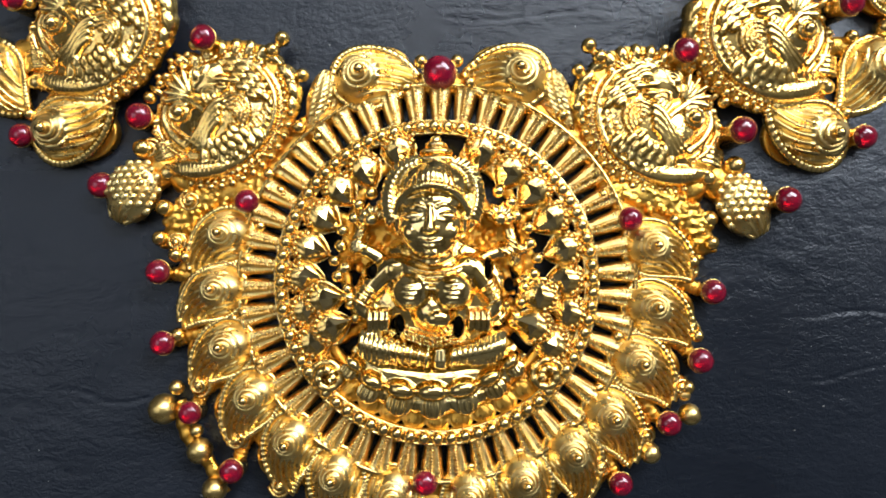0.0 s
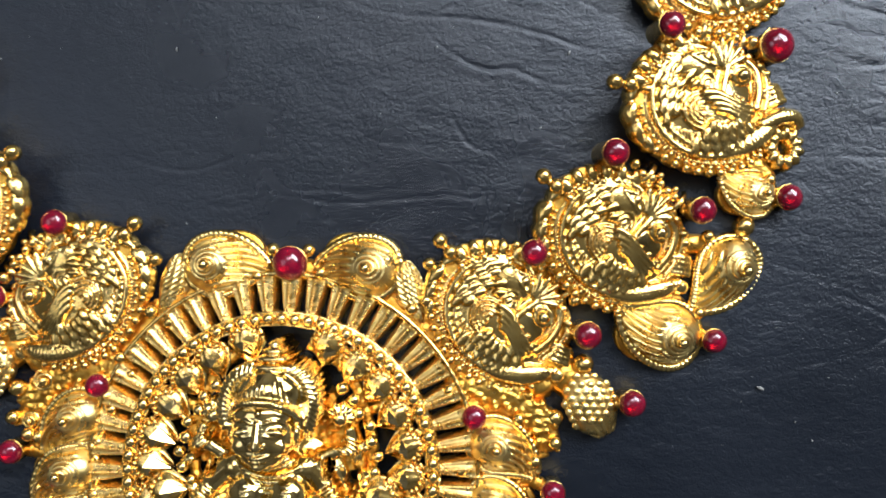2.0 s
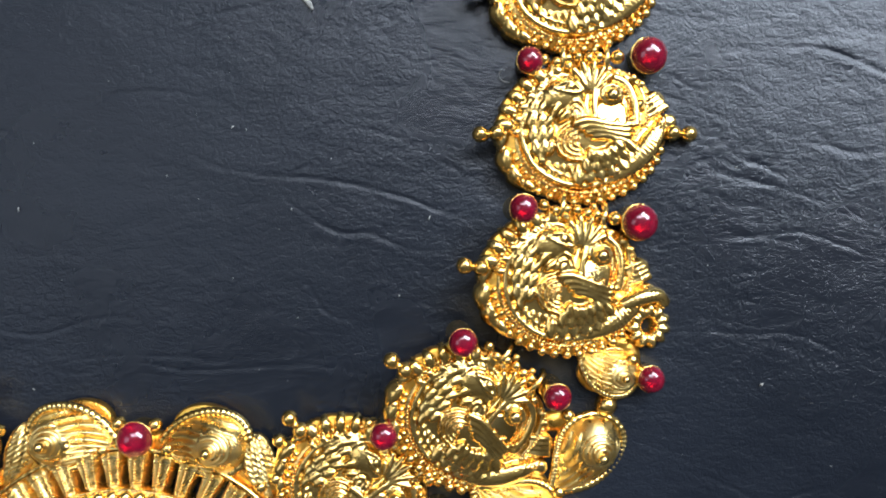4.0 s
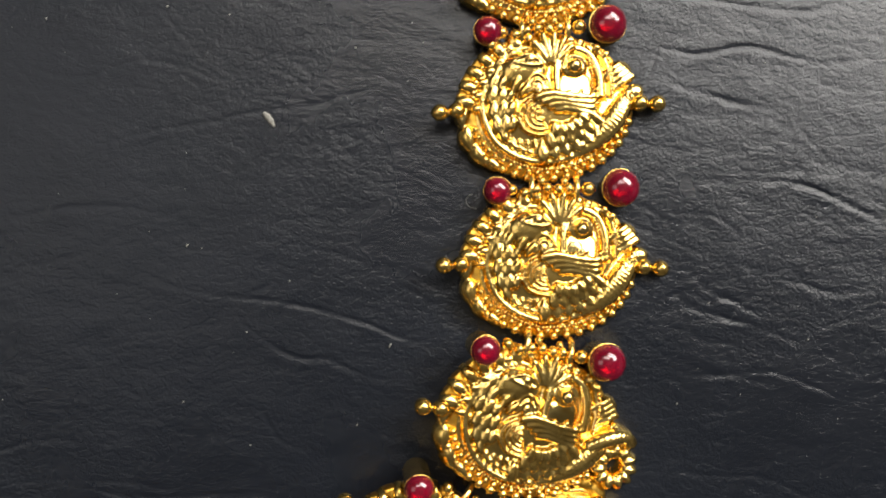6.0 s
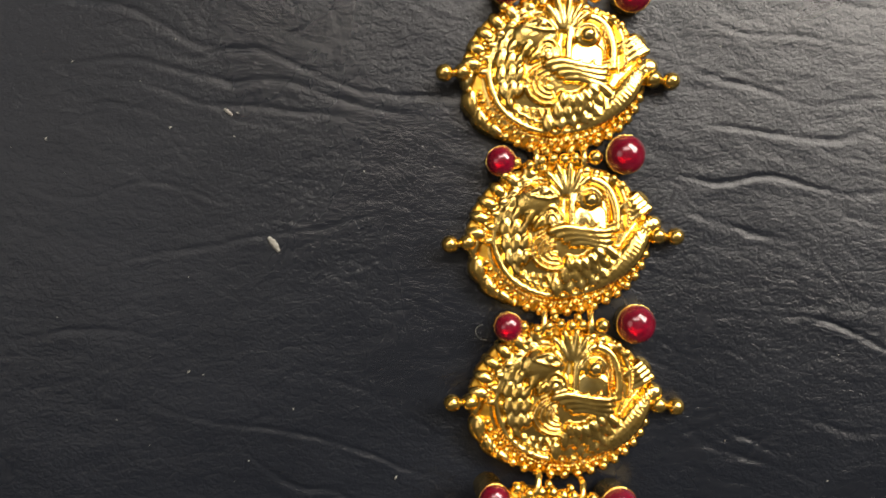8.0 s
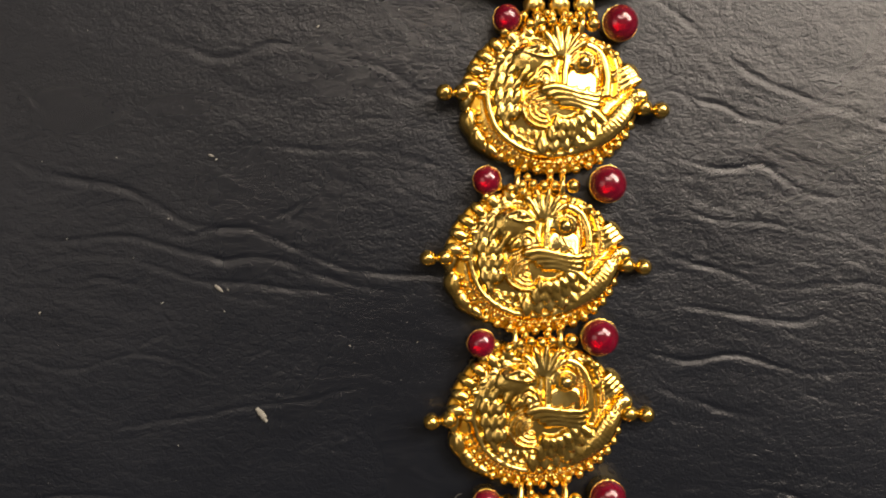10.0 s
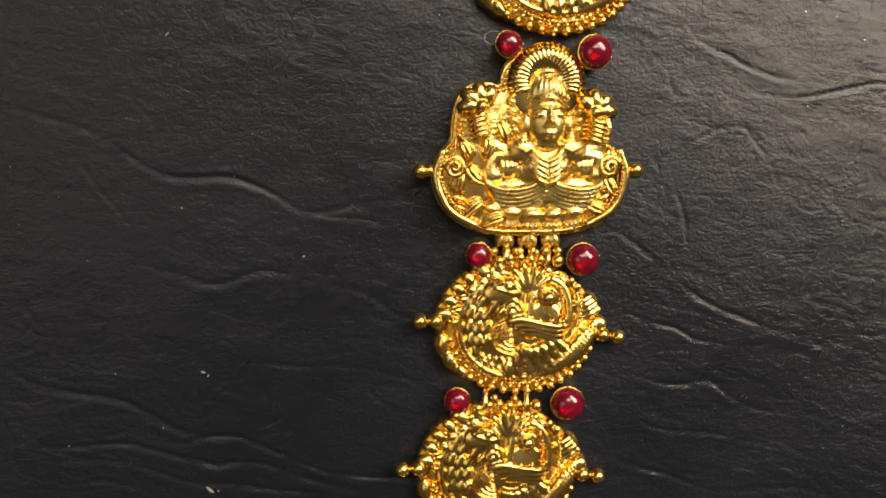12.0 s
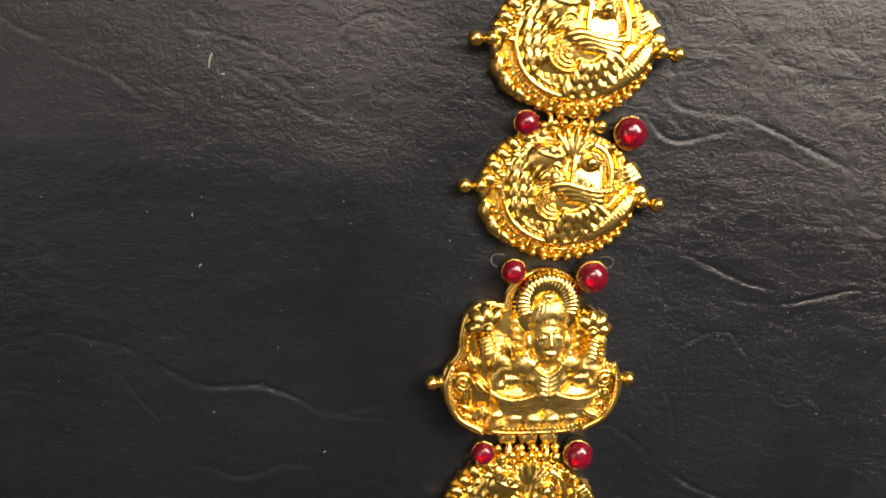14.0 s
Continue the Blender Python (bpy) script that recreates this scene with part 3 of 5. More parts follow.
    tube(bm, [Vector((2.7 + 1.22 * math.cos(a), 4.2 + 1.12 * math.sin(a), 3.7)) for a in np.linspace(0.2, 3.5, 20)], 0.2, 8)
    # wing: nested shoulder arcs, long smooth feathers along its upper edge, rows of short ones below
    blob(bm, (0.8, -1.5, 2.5), (4.4, 2.6, 0.8), -10, 26, 14)
    for r in (0.5, 1.0, 1.5, 2.05):
        tube(bm, [Vector((-1.0 + 1.15 * r * math.cos(a), -0.9 + 0.95 * r * math.sin(a), 3.85 - 0.14 * r)) for a in np.linspace(1.6, 5.0, 18)], 0.2, 7)
    for n, x0, y0, x1, y1, length, w, z in ((7, 5.2, -1.0, -1.2, -3.7, 2.0, 0.6, 0.25), (6, 4.2, -0.7, -0.3, -2.5, 1.8, 0.56, 0.45), (5, 2.9, -0.7, 0.2, -1.5, 1.5, 0.5, 0.6)):
        for k in range(n):
            u = k / (n - 1)
            x, y = x0 + (x1 - x0) * u, y0 + (y1 - y0) * u - 0.5 * math.sin(math.pi * u)
            feather(x, y, -38 - 38 * u, length, w, z, 0.42, -0.15)
    for k in range(4):
        x, y = -1.7 + 0.7 * k, 0.95 - 0.42 * k
        q = (5.6 - 0.25 * k, 0.9 - 0.62 * k)
        cord([(x, y), (x + 1.6, y + 0.42 - 0.1 * k), (0.5 * (x + q[0]) + 0.8, 0.5 * (y + q[1]) + 0.05), q], lambda u: 0.2 + 0.28 * math.sin(math.pi * min(1.0, 0.15 + 0.85 * u)) ** 0.8, 30, 0.75 - 0.05 * k)
        for j in range(4):                                           # nicks in their upper edge
            u = 0.25 + 0.19 * j
            feather(x + (q[0] - x) * u, y + (q[1] - y) * u + 0.3, 24 + 6 * j, 0.9, 0.22, 0.75 - 0.05 * k, 0.3)
    # bars between the wing's foot and the border
    for k in range(8):
        x = -5.0 + 0.78 * k
        cord([(x, -2.9 - 0.55 * math.sin(0.42 * k)), (x + 0.25, -3.7 - 0.6 * math.sin(0.42 * k)), (x + 0.4, -4.4 - 0.55 * math.sin(0.42 * k))], 0.2, 8, 0.25)
    # tail: a heavy band, cut across, that swings up and curls over at its end
    tail = smooth_line([(-2.4, -6.0, 2.1), (1.6, -5.35, 2.5), (4.6, -3.9, 2.9), (6.6, -1.9, 3.1), (8.0, 0.1, 2.9), (9.3, 1.3, 2.3)], 90)
    tube(bm, tail, lambda u: 0.25 + 0.95 * math.sin(math.pi * min(1, u ** 1.5)) ** 1.2, 16, 30, 0.05, 0.85)
    blob(bm, (9.3, 1.35, 2.2), (1.1, 0.95, 0.85), 30, 16, 10)
    for k in range(8, 84, 5):                                       # slanting cuts on the inner side of the tail
        p, q = tail[k], tail[min(k + 4, 89)]
        tube(bm, [p + Vector((-0.1, 0.3, 0.75)), q + Vector((-0.55, 0.75, 0.45))], 0.2, 6)
    for k in range(18):                                             # fringe of knobs on its outer edge
        p = smooth_line([(-1.0, -6.6, 1.7), (3.4, -5.7, 2.2), (6.0, -4.0, 2.4), (7.8, -1.9, 2.4), (9.1, 0.1, 2.1)], 18)[k]
        blob(bm, p, (0.36, 0.36, 0.42), 0, 9, 6)
    # leaf of three ribbed lobes on the right shoulder
    blob(bm, (7.5, 3.3, 1.6), (1.9, 1.6, 0.9), 38, 18, 9)
    for k in range(4):
        o = 0.66 * (k - 1.5)
        tube(bm, [Vector((6.5 - 0.5 * o, 2.5 + 0.75 * o, 2.3)), Vector((7.6 - 0.5 * o, 3.3 + 0.75 * o, 2.6)), Vector((8.6 - 0.62 * o, 3.9 + 0.66 * o, 2.1))], lambda u: 0.32 + 0.14 * u, 9)
    # ruffle of lumps on the upper rim and long leaves below it
    for k in range(6):
        a = radians(112 + 12 * k)
        blob(bm, (9.0 * math.cos(a), 7.8 * math.sin(a), 1.9), (1.15, 0.78, 0.95), math.degrees(a), 16, 10)
        blob(bm, (7.8 * math.cos(a + 0.1), 6.8 * math.sin(a + 0.1), 2.4), (0.62, 0.5, 0.6), 0, 10, 7)
    for x, y, turn, s in ((-9.0, 0.9, 258, 1.0), (-8.9, -1.2, 272, 1.2), (-8.2, -3.2, 290, 1.1), (-6.9, -4.8, 312, 0.9)):
        drop(bm, (x, y), turn, 2.9 * s, 0.95 * s, 1.15, 1.3, 0.2, 16, 15, 0.42, 0, 1, 0.16)
    for x, y in ((2.6, 7.2), (-3.0, 7.0), (3.6, 6.9), (-4.0, 6.6), (5.4, 6.3), (6.3, 5.6)):
        blob(bm, (x, y, 2.2), (0.55, 0.5, 0.6), 30, 10, 7)
    emboss(bm, 0.1, 2, 0.5)


SHALLOW = 0.74                               # the stamped relief is low


def link_body(root, knob=True):
    bm = bmesh.new()
    plate(bm, oval(9.45, 7.8, 88, 22, 0.03, 2.0, -0.35, 0.35), 0.15, 1.3, 0.3, 0.3, 6)
    part("base_plate", bm, GOLD_CAST, root, "domed cast gold plate with scalloped edge")
    for a in np.linspace(200, 346, 17):
        c, s = math.cos(radians(a)), math.sin(radians(a))
        bead(root, 9.1 * c - 0.2, 7.55 * s + 0.1, 1.3, 0.55, "rim_bead")
    for a in np.linspace(196, 352, 23):
        c, s = math.cos(radians(a)), math.sin(radians(a))
        bead(root, 8.35 * c, 6.85 * s, 1.55, 0.36, "rim_bead")
    bm = bmesh.new()
    beads_along(bm, arc(7.55, 6.45, 205, 318, 60, 0.1), 0.19, 0.4)
    beads_along(bm, smooth_line(on_dome([(-4.6, 6.9), (-6.6, 5.2), (-7.9, 2.6), (-8.2, 0.4)], 0.55), 24), 0.27, 0.56)
    beads_along(bm, smooth_line(on_dome([(4.9, 6.7), (6.3, 5.6), (6.9, 3.4), (6.7, 0.8)], 0.75), 24), 0.2, 0.42)
    beads_along(bm, smooth_line(on_dome([(4.2, 5.4), (4.6, 3.6), (4.4, 1.0)], 0.85), 20), 0.17, 0.36)
    part("beaded_cord", bm, GOLD, root).scale[2] = SHALLOW
    relief = piece("bird_relief", "bird", bird_relief, GOLD, root, 0, 0)
    relief.scale[2] = SHALLOW
    bm = bmesh.new()
    plate(bm, oval(1.9, 1.65, 40, 0, 0, 2.8, 2.75, 2.0), 2.6, 3.55, 0.25, 0.06, 4)
    for v in bm.verts:
        v.co.z += (-0.23 * (v.co.y - 2.0) - 0.13 * (v.co.x - 2.75)) * (v.co.z > 3)
    part("bright_boss", bm, GOLD_BRIGHT, root, "smooth mirror-like gold shield").scale[2] = SHALLOW
    bead(root, 2.7, 4.2, 2.75, 0.85, "boss_bead", GOLD_BRIGHT)
    for x, y, r in ((-4.7, 8.2, 0.62), (3.5, 8.5, 0.8), (-3.3, 7.9, 0.6), (-5.9, 6.9, 0.55), (-2.1, 8.3, 0.62), (-0.9, 8.5, 0.58), (0.3, 8.4, 0.62), (1.4, 8.5, 0.58), (-1.5, 9.2, 0.45), (0.9, 9.2, 0.45)):
        bead(root, x, y, 2.0, r)
    for s in (-1, 1) if knob else (-1,):
        bm = bmesh.new()
        tube(bm, [Vector((s * x, 0.1, z)) for x, z in ((8.6, 1.2), (9.6, 1.5), (11.8, 1.7))], 0.45, 8)
        stem = part("knob", bm, GOLD, root, "gold ball on a short stem")
        bead(stem, s * 11.75, 0.05, 1.75, 0.95, "ball", GOLD)
        bead(stem, s * 9.9, 0.2, 1.7, 0.95, "ball", GOLD)
    for x in (-2.6, 2.3):
        bm = bmesh.new()
        tube(bm, smooth_line([(x, 7.2, 1.6), (x, 8.4, 2.1), (x + 0.1, 9.6, 1.4), (x + 0.1, 9.9, 0.7)], 12), 0.38, 8)
        part("connector", bm, GOLD, root, "small gold loop to the next link")


def place(x, y, lift, turn, roll=0.0, tip=0.0):
    return pose(x * MM, y * MM, (sheet_height(x, y) + lift) * MM, 0, 0, 0) @ pose(0, 0, 0, tip, roll, 0) @ pose(0, 0, 0, 0, 0, turn)




def inside(root, x, y):
    """A place on the sheet in a thing's own millimetres."""
    p = root.matrix_basis.inverted() @ Vector((x * MM, y * MM, root.matrix_basis.translation.z))
    return p.x / MM * FLIP[0], p.y / MM


LABEL = "gold necklace link embossed with a peacock"
first = thing("peacock_link", place(50.1, 35.6, 0.3, 1.7, 4), LABEL, "necklace link", "necklace links")
link_body(first)
RIGHT = [  # x, y, lift, turn, roll, rubies (x, y, radius)
    (None, ((43.6, 43.5, 1.55), (56.9, 44.5, 2.1))),
    ((48.9, 52.6, 0.1, 5.4, 2), ((41.9, 60.4, 1.6), (54.7, 61.9, 2.1))),
    ((47.3, 69.4, 0.0, 1.7, 2), ((41.2, 77.9, 1.6), (54.3, 78.5, 2.1))),
    ((47.75, 86.8, 0.0, 0.0, 2), ((42.0, 95.1, 1.55), (54.2, 95.7, 2.0))),
    ((47.7, 128.4, 0.0, 0.0, 2), ((42.4, 136.4, 1.55), (54.9, 136.5, 2.05))),
    ((47.1, 145.4, 0.0, 2.0, 2), ()),
]
plain = copy_thing(first, first.matrix_basis)                       # kept bare for the copies, placed last of all
for spot, stones in RIGHT:
    root = first if spot is None else copy_thing(plain, place(spot[0], spot[1], spot[2], spot[3], spot[4]))
    for x, y, r in stones:
        ruby(root, *inside(root, x, y), r, 2.1)
for o in (*plain.children_recursive, plain):
    bpy.data.objects.remove(o)


def paisley(root, x, y, turn, size=1.0, lift=0.0, bend=0.7, name="paisley"):
    """A domed paisley: ribbed tail, coiled round end with a boss, beaded rim."""
    L, W, FAT, BLUNT = 8.6, 2.85, 0.34, 2.0

    def body(bm):
        drop(bm, (-FAT * L, 0), 0, L, W, 2.0, 0.7, bend, 48, 81, FAT, 0, 0, 0.6, 1.25, BLUNT, 0.66)
        turns = [(1.78 - 0.038 * k, 0.5 * k) for k in range(41)]
        tube(bm, [Vector((r * math.cos(a + 0.6), 0.95 * r * math.sin(a + 0.6), 4.4 - 0.92 * r)) for r, a in turns], 0.25, 7)

    def rim(bm):
        line = []
        for sgn in (1, -1):
            for u in np.linspace(0.0, 0.95, 22)[:: -sgn if sgn > 0 else 1]:
                a = bend * u * u
                w = (W + 0.3) * drop_width(max(u, 0.005), FAT, BLUNT)
                cx, cy = -FAT * L + L * u * math.cos(a * 0.6), L * u * math.sin(a * 0.6)
                line.append(Vector((cx - math.sin(a) * sgn * w, cy + math.cos(a) * sgn * w, 1.1)))
        fine = smooth_line(line, 240)
        tube(bm, fine, 0.46, 8, 44, 0.07)                                    # ticked border

    def backing(bm):
        plate(bm, [(p[0] + 0.9, p[1] + 0.3 * bend) for p in oval(4.2, 3.0, 30, 0, 0, 2.0)], -0.4, 0.5, 0.2, 0.1, 3)

    ob = piece(name, ("paisley", round(bend, 2)), body, GOLD_MATT, root, x, y, lift, turn, size)
    piece("beaded_rim", ("rim", round(bend, 2)), rim, GOLD, ob, 0, 0)
    piece("backing", ("backing", round(bend, 2)), backing, GOLD_CAST, ob, 0, 0)
    bead(ob, 0.1, 0.0, 4.25, 0.5, "boss", GOLD_BRIGHT)
    return ob


def pine_cone(root, x, y, turn):
    """A fat cone of small scales in a ribbed cup."""
    bm = bmesh.new()
    blob(bm, (0, 0, 1.5), (4.0, 3.1, 1.9), 0, 20, 11)
    for i in range(9):
        for j in range(7):
            u, v = (i - 4.6) * 0.92 + (j % 2) * 0.46, (j - 3) * 0.9
            h = 1 - (u / 4.0) ** 2 - (v / 3.1) ** 2
            if h > 0.03 and u < 1.4:
                blob(bm, (u, v, 1.5 + 1.85 * math.sqrt(h)), (0.56, 0.5, 0.26), 45, 10, 6)
    for k in range(5):
        tube(bm, smooth_line([(1.5, 1.1 * (k - 2), 3.2 - 0.32 * (k - 2) ** 2), (2.9, 0.8 * (k - 2), 2.7 - 0.2 * (k - 2) ** 2), (3.9, 0.4 * (k - 2), 1.8)], 10), 0.3, 7)
    for v in bm.verts:
        c, s = math.cos(radians(turn)), math.sin(radians(turn))
        v.co = Vector((x + c * v.co.x - s * v.co.y, y + s * v.co.x + c * v.co.y, v.co.z))
    return part("pine_cone", bm, GOLD_MATT, root, "oval gold cone with scales")


def web(root, pts, r=1.0, z=0.7):
    """A cast strip that ties ornaments together."""
    bm = bmesh.new()
    tube(bm, smooth_line([(x, y, z) for x, y in pts], 6 * len(pts)), lambda u: r * min(1.0, 0.1 + 4 * u, 0.1 + 4 * (1 - u)), 10, 0, 0, 0.6)
    part("cast_web", bm, GOLD_CAST, root)


def curved_link(side, n, x, y, lift, turn, roll, tip, stones, extras):
    """One of the links that flare towards the pendant; side -1 is the mirrored half."""
    FLIP[0] = side
    root = thing("peacock_link", place(x, y, lift, turn, roll, tip), LABEL + ", paisley drops and red stones", "necklace link", "necklace links")
    link_body(root, False)
    for sx, sy, r, top in stones:
        ruby(root, *inside(root, sx, sy), r, top)
    for kind, ex, ey, et, es in extras:
        lx, ly = inside(root, ex, ey)
        lt = et - turn if side > 0 else 180 - et + turn
        if kind == "paisley":
            paisley(root, lx, ly, lt, es, 0.0, -0.65)
        elif kind == "cone":
            pine_cone(root, lx, ly, lt)
        elif kind == "bead":
            bead(root, lx, ly, 1.6, es)
        elif kind == "loop":
            bm = bmesh.new()
            for k in range(11):                                          # a ring of lumps round a small opening
                a = 2 * math.pi * k / 11
                blob(bm, (lx - 0.5 + 1.75 * math.cos(a), ly + 0.4 + 1.75 * math.sin(a), 1.5), (1.0, 0.62, 0.85), math.degrees(a), 12, 8)
            tube(bm, smooth_line([(lx - 4.2, ly + 2.0, 2.0), (lx - 2.4, ly + 3.4, 2.6), (lx - 0.6, ly + 3.9, 2.4), (lx + 0.6, ly + 3.2, 1.9)], 30), lambda u: 1.0 - 0.2 * u, 12, 14, 0.04)
            emboss(bm, 0.12, 1, 0.3)
            part("ribbed_loop", bm, GOLD, root, "lumpy gold ring with a small opening")
        elif kind == "web":
            web(root, [(0.6 * lx, 0.6 * ly), (lx, ly)], es)
    FLIP[0] = 1
    return root


curved_link(1, 3, 48.1, 18.7, 1.9, -11, 10, 0, [(42.3, 27.2, 1.6, 3.7), (55.8, 26.0, 2.1, 3.0), (58.0, 8.6, 1.6, 2.6)],
                 [("loop", 58.3, 14.0, 0, 1), ("paisley", 54.6, 8.9, 184, 0.85), ("bead", 56.0, 10.6, 0, 0.8), ("web", 57.5, 10.0, 0, 1.1)])
curved_link(1, 2, 38.0, 3.0, 1.4, -40, 7, 5, [(36.4, 13.4, 1.6, 4.5), (47.1, 7.1, 1.6, 4.2), (49.9, -8.2, 1.5, 3.3)],
                 [("paisley", 52.4, 0.4, -98, 1.2), ("paisley", 45.2, -8.0, 184, 1.25), ("bead", 53.6, 5.2, 0, 1.3), ("bead", 48.6, -5.2, 0, 0.8), ("bead", 49.2, 4.0, 0, 0.8),
                  ("web", 48.6, -6.6, 0, 1.2), ("web", 51.0, 3.0, 0, 1.2)])
curved_link(1, 1, 24.8, -6.3, 0.6, -52, 3, 0, [(28.4, 1.7, 1.6, 4.0), (34.7, -7.7, 1.65, 4.3), (40.3, -15.7, 1.6, 3.4)],
                 [("cone", 35.8, -16.2, -62, 1), ("bead", 34.9, -11.4, 0, 1.25), ("bead", 31.5, -17.8, 0, 1.1), ("bead", 38.4, -15.8, 0, 0.7), ("web", 35.2, -15.0, 0, 2.2), ("web", 33.5, -12.0, 0, 2.0), ("web", 31.0, -15.5, 0, 2.0)])
curved_link(-1, 1, -25.9, -4.8, 0.6, 52, -3, 0, [(-27.8, 4.4, 1.6, 3.2), (-35.9, -4.6, 1.65, 2.4), (-40.9, -12.7, 1.6, 1.7)],
                 [("cone", -36.8, -13.6, 242, 1), ("bead", -35.7, -8.4, 0, 1.25), ("bead", -33.0, -15.6, 0, 1.1), ("bead", -38.4, -13.2, 0, 0.7), ("web", -36.2, -12.5, 0, 2.2), ("web", -34.5, -9.5, 0, 2.0), ("web", -32.0, -13.5, 0, 2.0)])
curved_link(-1, 2, -40.6, 5.0, 1.4, 40, -7, 5, [(-38.6, 15.2, 1.6, 4.0), (-50.0, 9.5, 1.6, 3.2), (-50.5, -6.6, 1.5, 2.2)],
                 [("paisley", -54.6, 1.6, 278, 1.2), ("paisley", -45.6, -6.2, -4, 1.25), ("bead", -55.6, 6.8, 0, 1.0), ("bead", -49.6, -4.0, 0, 0.8),
                  ("web", -49.0, -5.0, 0, 1.2), ("web", -52.4, 4.0, 0, 1.2)])
curved_link(-1, 3, -50.6, 20.6, 1.9, 11, -10, 0, [(-45.0, 29.3, 1.6, 3.4), (-58.0, 28.0, 2.1, 3.0)], [("loop", -60.4, 16.0, 180, 1)])


def annulus(bm, profile, seg=96, start=0.0, end=360.0):
    """A band swept round the centre; the profile is a closed loop of (radius, height)."""
    full = end - start >= 359.9
    steps = seg if full else seg + 1
    rows = [[bm.verts.new((r * math.cos(a), r * math.sin(a), z)) for r, z in profile] for a in (radians(start + (end - start) * i / seg) for i in range(steps))]
    grid_faces(bm, rows + ([rows[0]] if full else []), True)
    if not full:
        bm.faces.new(rows[0][::-1])
        bm.faces.new(rows[-1])


def figure(bm):
    """A small seated statue in high relief: smooth broad face under a ridged cap with plaits, collared breast, open palms,
    raised arms with flowers, crossed legs in ribbed cloth."""
    # face, built a little off the axis as it was cast
    fx = -0.3
    masses = (((fx, 6.6, 7.2), (3.05, 3.3, 2.3)), ((fx, 5.1, 7.4), (2.3, 1.9, 1.9)), ((fx, 8.7, 7.3), (2.75, 1.7, 1.9)))
    for c, r in masses:
        blob(bm, c, r, 0, 32, 20)

    def skin(x, y, lift):
        """A point on the face, with its height over the skin."""
        return (fx + x, y, lift + max(c[2] + r[2] * math.sqrt(max(0.0, 1 - (x / r[0]) ** 2 - ((y - c[1]) / r[1]) ** 2)) for c, r in masses))

    tube(bm, smooth_line([skin(0, 8.4, 0.0), skin(0, 7.3, 0.12), skin(0, 6.2, 0.5), skin(0, 5.85, 0.4)], 12), lambda u: 0.3 + 0.2 * u, 10)
    for s in (-1, 1):
        blob(bm, skin(s * 0.45, 5.95, 0.2), (0.36, 0.3, 0.36), 0, 10, 7)
        blob(bm, skin(s * 1.5, 7.35, -0.05), (0.95, 0.4, 0.42), s * -5, 16, 9)            # lids
        tube(bm, smooth_line([skin(s * 0.55, 7.1, 0.05), skin(s * 1.5, 6.9, 0.1), skin(s * 2.4, 7.25, 0.05)], 10), 0.14, 6)
        tube(bm, smooth_line([skin(s * 0.45, 8.15, 0.1), skin(s * 1.4, 8.5, 0.12), skin(s * 2.4, 8.05, 0.05)], 10), 0.18, 7)
        blob(bm, skin(s * 1.5, 5.8, -0.5), (1.1, 1.0, 0.65), 0, 16, 10)                  # cheeks
    tube(bm, smooth_line([skin(-1.05, 5.05, 0.0), skin(0, 4.8, 0.22), skin(1.05, 5.05, 0.0)], 12), 0.2, 7)
    tube(bm, smooth_line([skin(-0.75, 4.6, 0.0), skin(0, 4.35, 0.18), skin(0.75, 4.6, 0.0)], 12), 0.22, 7)
    blob(bm, skin(0, 3.8, -0.1), (0.8, 0.5, 0.5), 0, 12, 8)
    blob(bm, skin(0, 9.2, 0.05), (0.3, 0.3, 0.3), 0, 8, 6)
    for v in bm.verts:                                                       # broad, full face
        v.co.x, v.co.y = fx + 1.16 * (v.co.x - fx), 6.6 + 1.07 * (v.co.y - 6.6)
    # brow band with ticks, ridged cap, knot of rings
    band = smooth_line([(-4.1, 7.9, 6.2), (-3.5, 9.3, 7.6), (-2.0, 10.3, 9.0), (-0.2, 10.6, 9.6), (1.7, 10.2, 9.0), (3.2, 9.1, 7.6), (3.8, 7.7, 6.2)], 60)
    tube(bm, band, 0.5, 9)
    for k in range(2, 58, 2):
        p = band[k]
        blob(bm, p + Vector((0, 0.12, 0.42)), (0.15, 0.4, 0.2), math.degrees(math.atan2(p.y - 6.5, p.x)) - 90, 8, 6)
    blob(bm, (0.0, 9.3, 4.9), (5.6, 5.0, 2.0), 0, 30, 14)                      # the mass of hair behind
    blob(bm, (0.1, 11.1, 6.4), (3.7, 2.7, 2.1), 0, 28, 14)
    for k in range(13):
        u = (k - 6) / 6
        tube(bm, smooth_line([(3.3 * u, 10.9 - 1.5 * u * u, 9.2 - 1.9 * u * u), (2.7 * u, 12.1 - 1.0 * u * u, 9.0 - 1.8 * u * u), (0.3 + 1.4 * u, 13.4 - 0.4 * u * u, 7.6)], 12), 0.31, 8)
    for k, (w, y) in enumerate(((2.3, 13.9), (1.9, 14.8), (1.3, 15.6))):
        blob(bm, (0.35, y, 6.4 - 0.4 * k), (w, 0.46, 1.1), 0, 18, 9)
    blob(bm, (0.35, 16.2, 5.2), (0.7, 0.6, 0.8), 0, 12, 8)
    for s, plait in ((-1, [(-2.0, 13.6), (-4.3, 12.7), (-5.6, 11.0), (-5.9, 9.0), (-5.4, 7.0)]), (1, [(2.4, 13.6), (4.6, 12.7), (5.7, 10.9), (5.7, 9.0), (5.1, 7.2)])):
        line = smooth_line([(0.82 * x, y - (0.1 if y < 12 else 0.0), 5.9) for x, y in plait], 60)
        tube(bm, line, 0.95, 12)
        for k in range(2, 58, 4):                                        # strands laid slantwise
            p, d = line[k], (line[k + 1] - line[k - 1]).normalized()
            n = Vector((-d.y, d.x, 0))
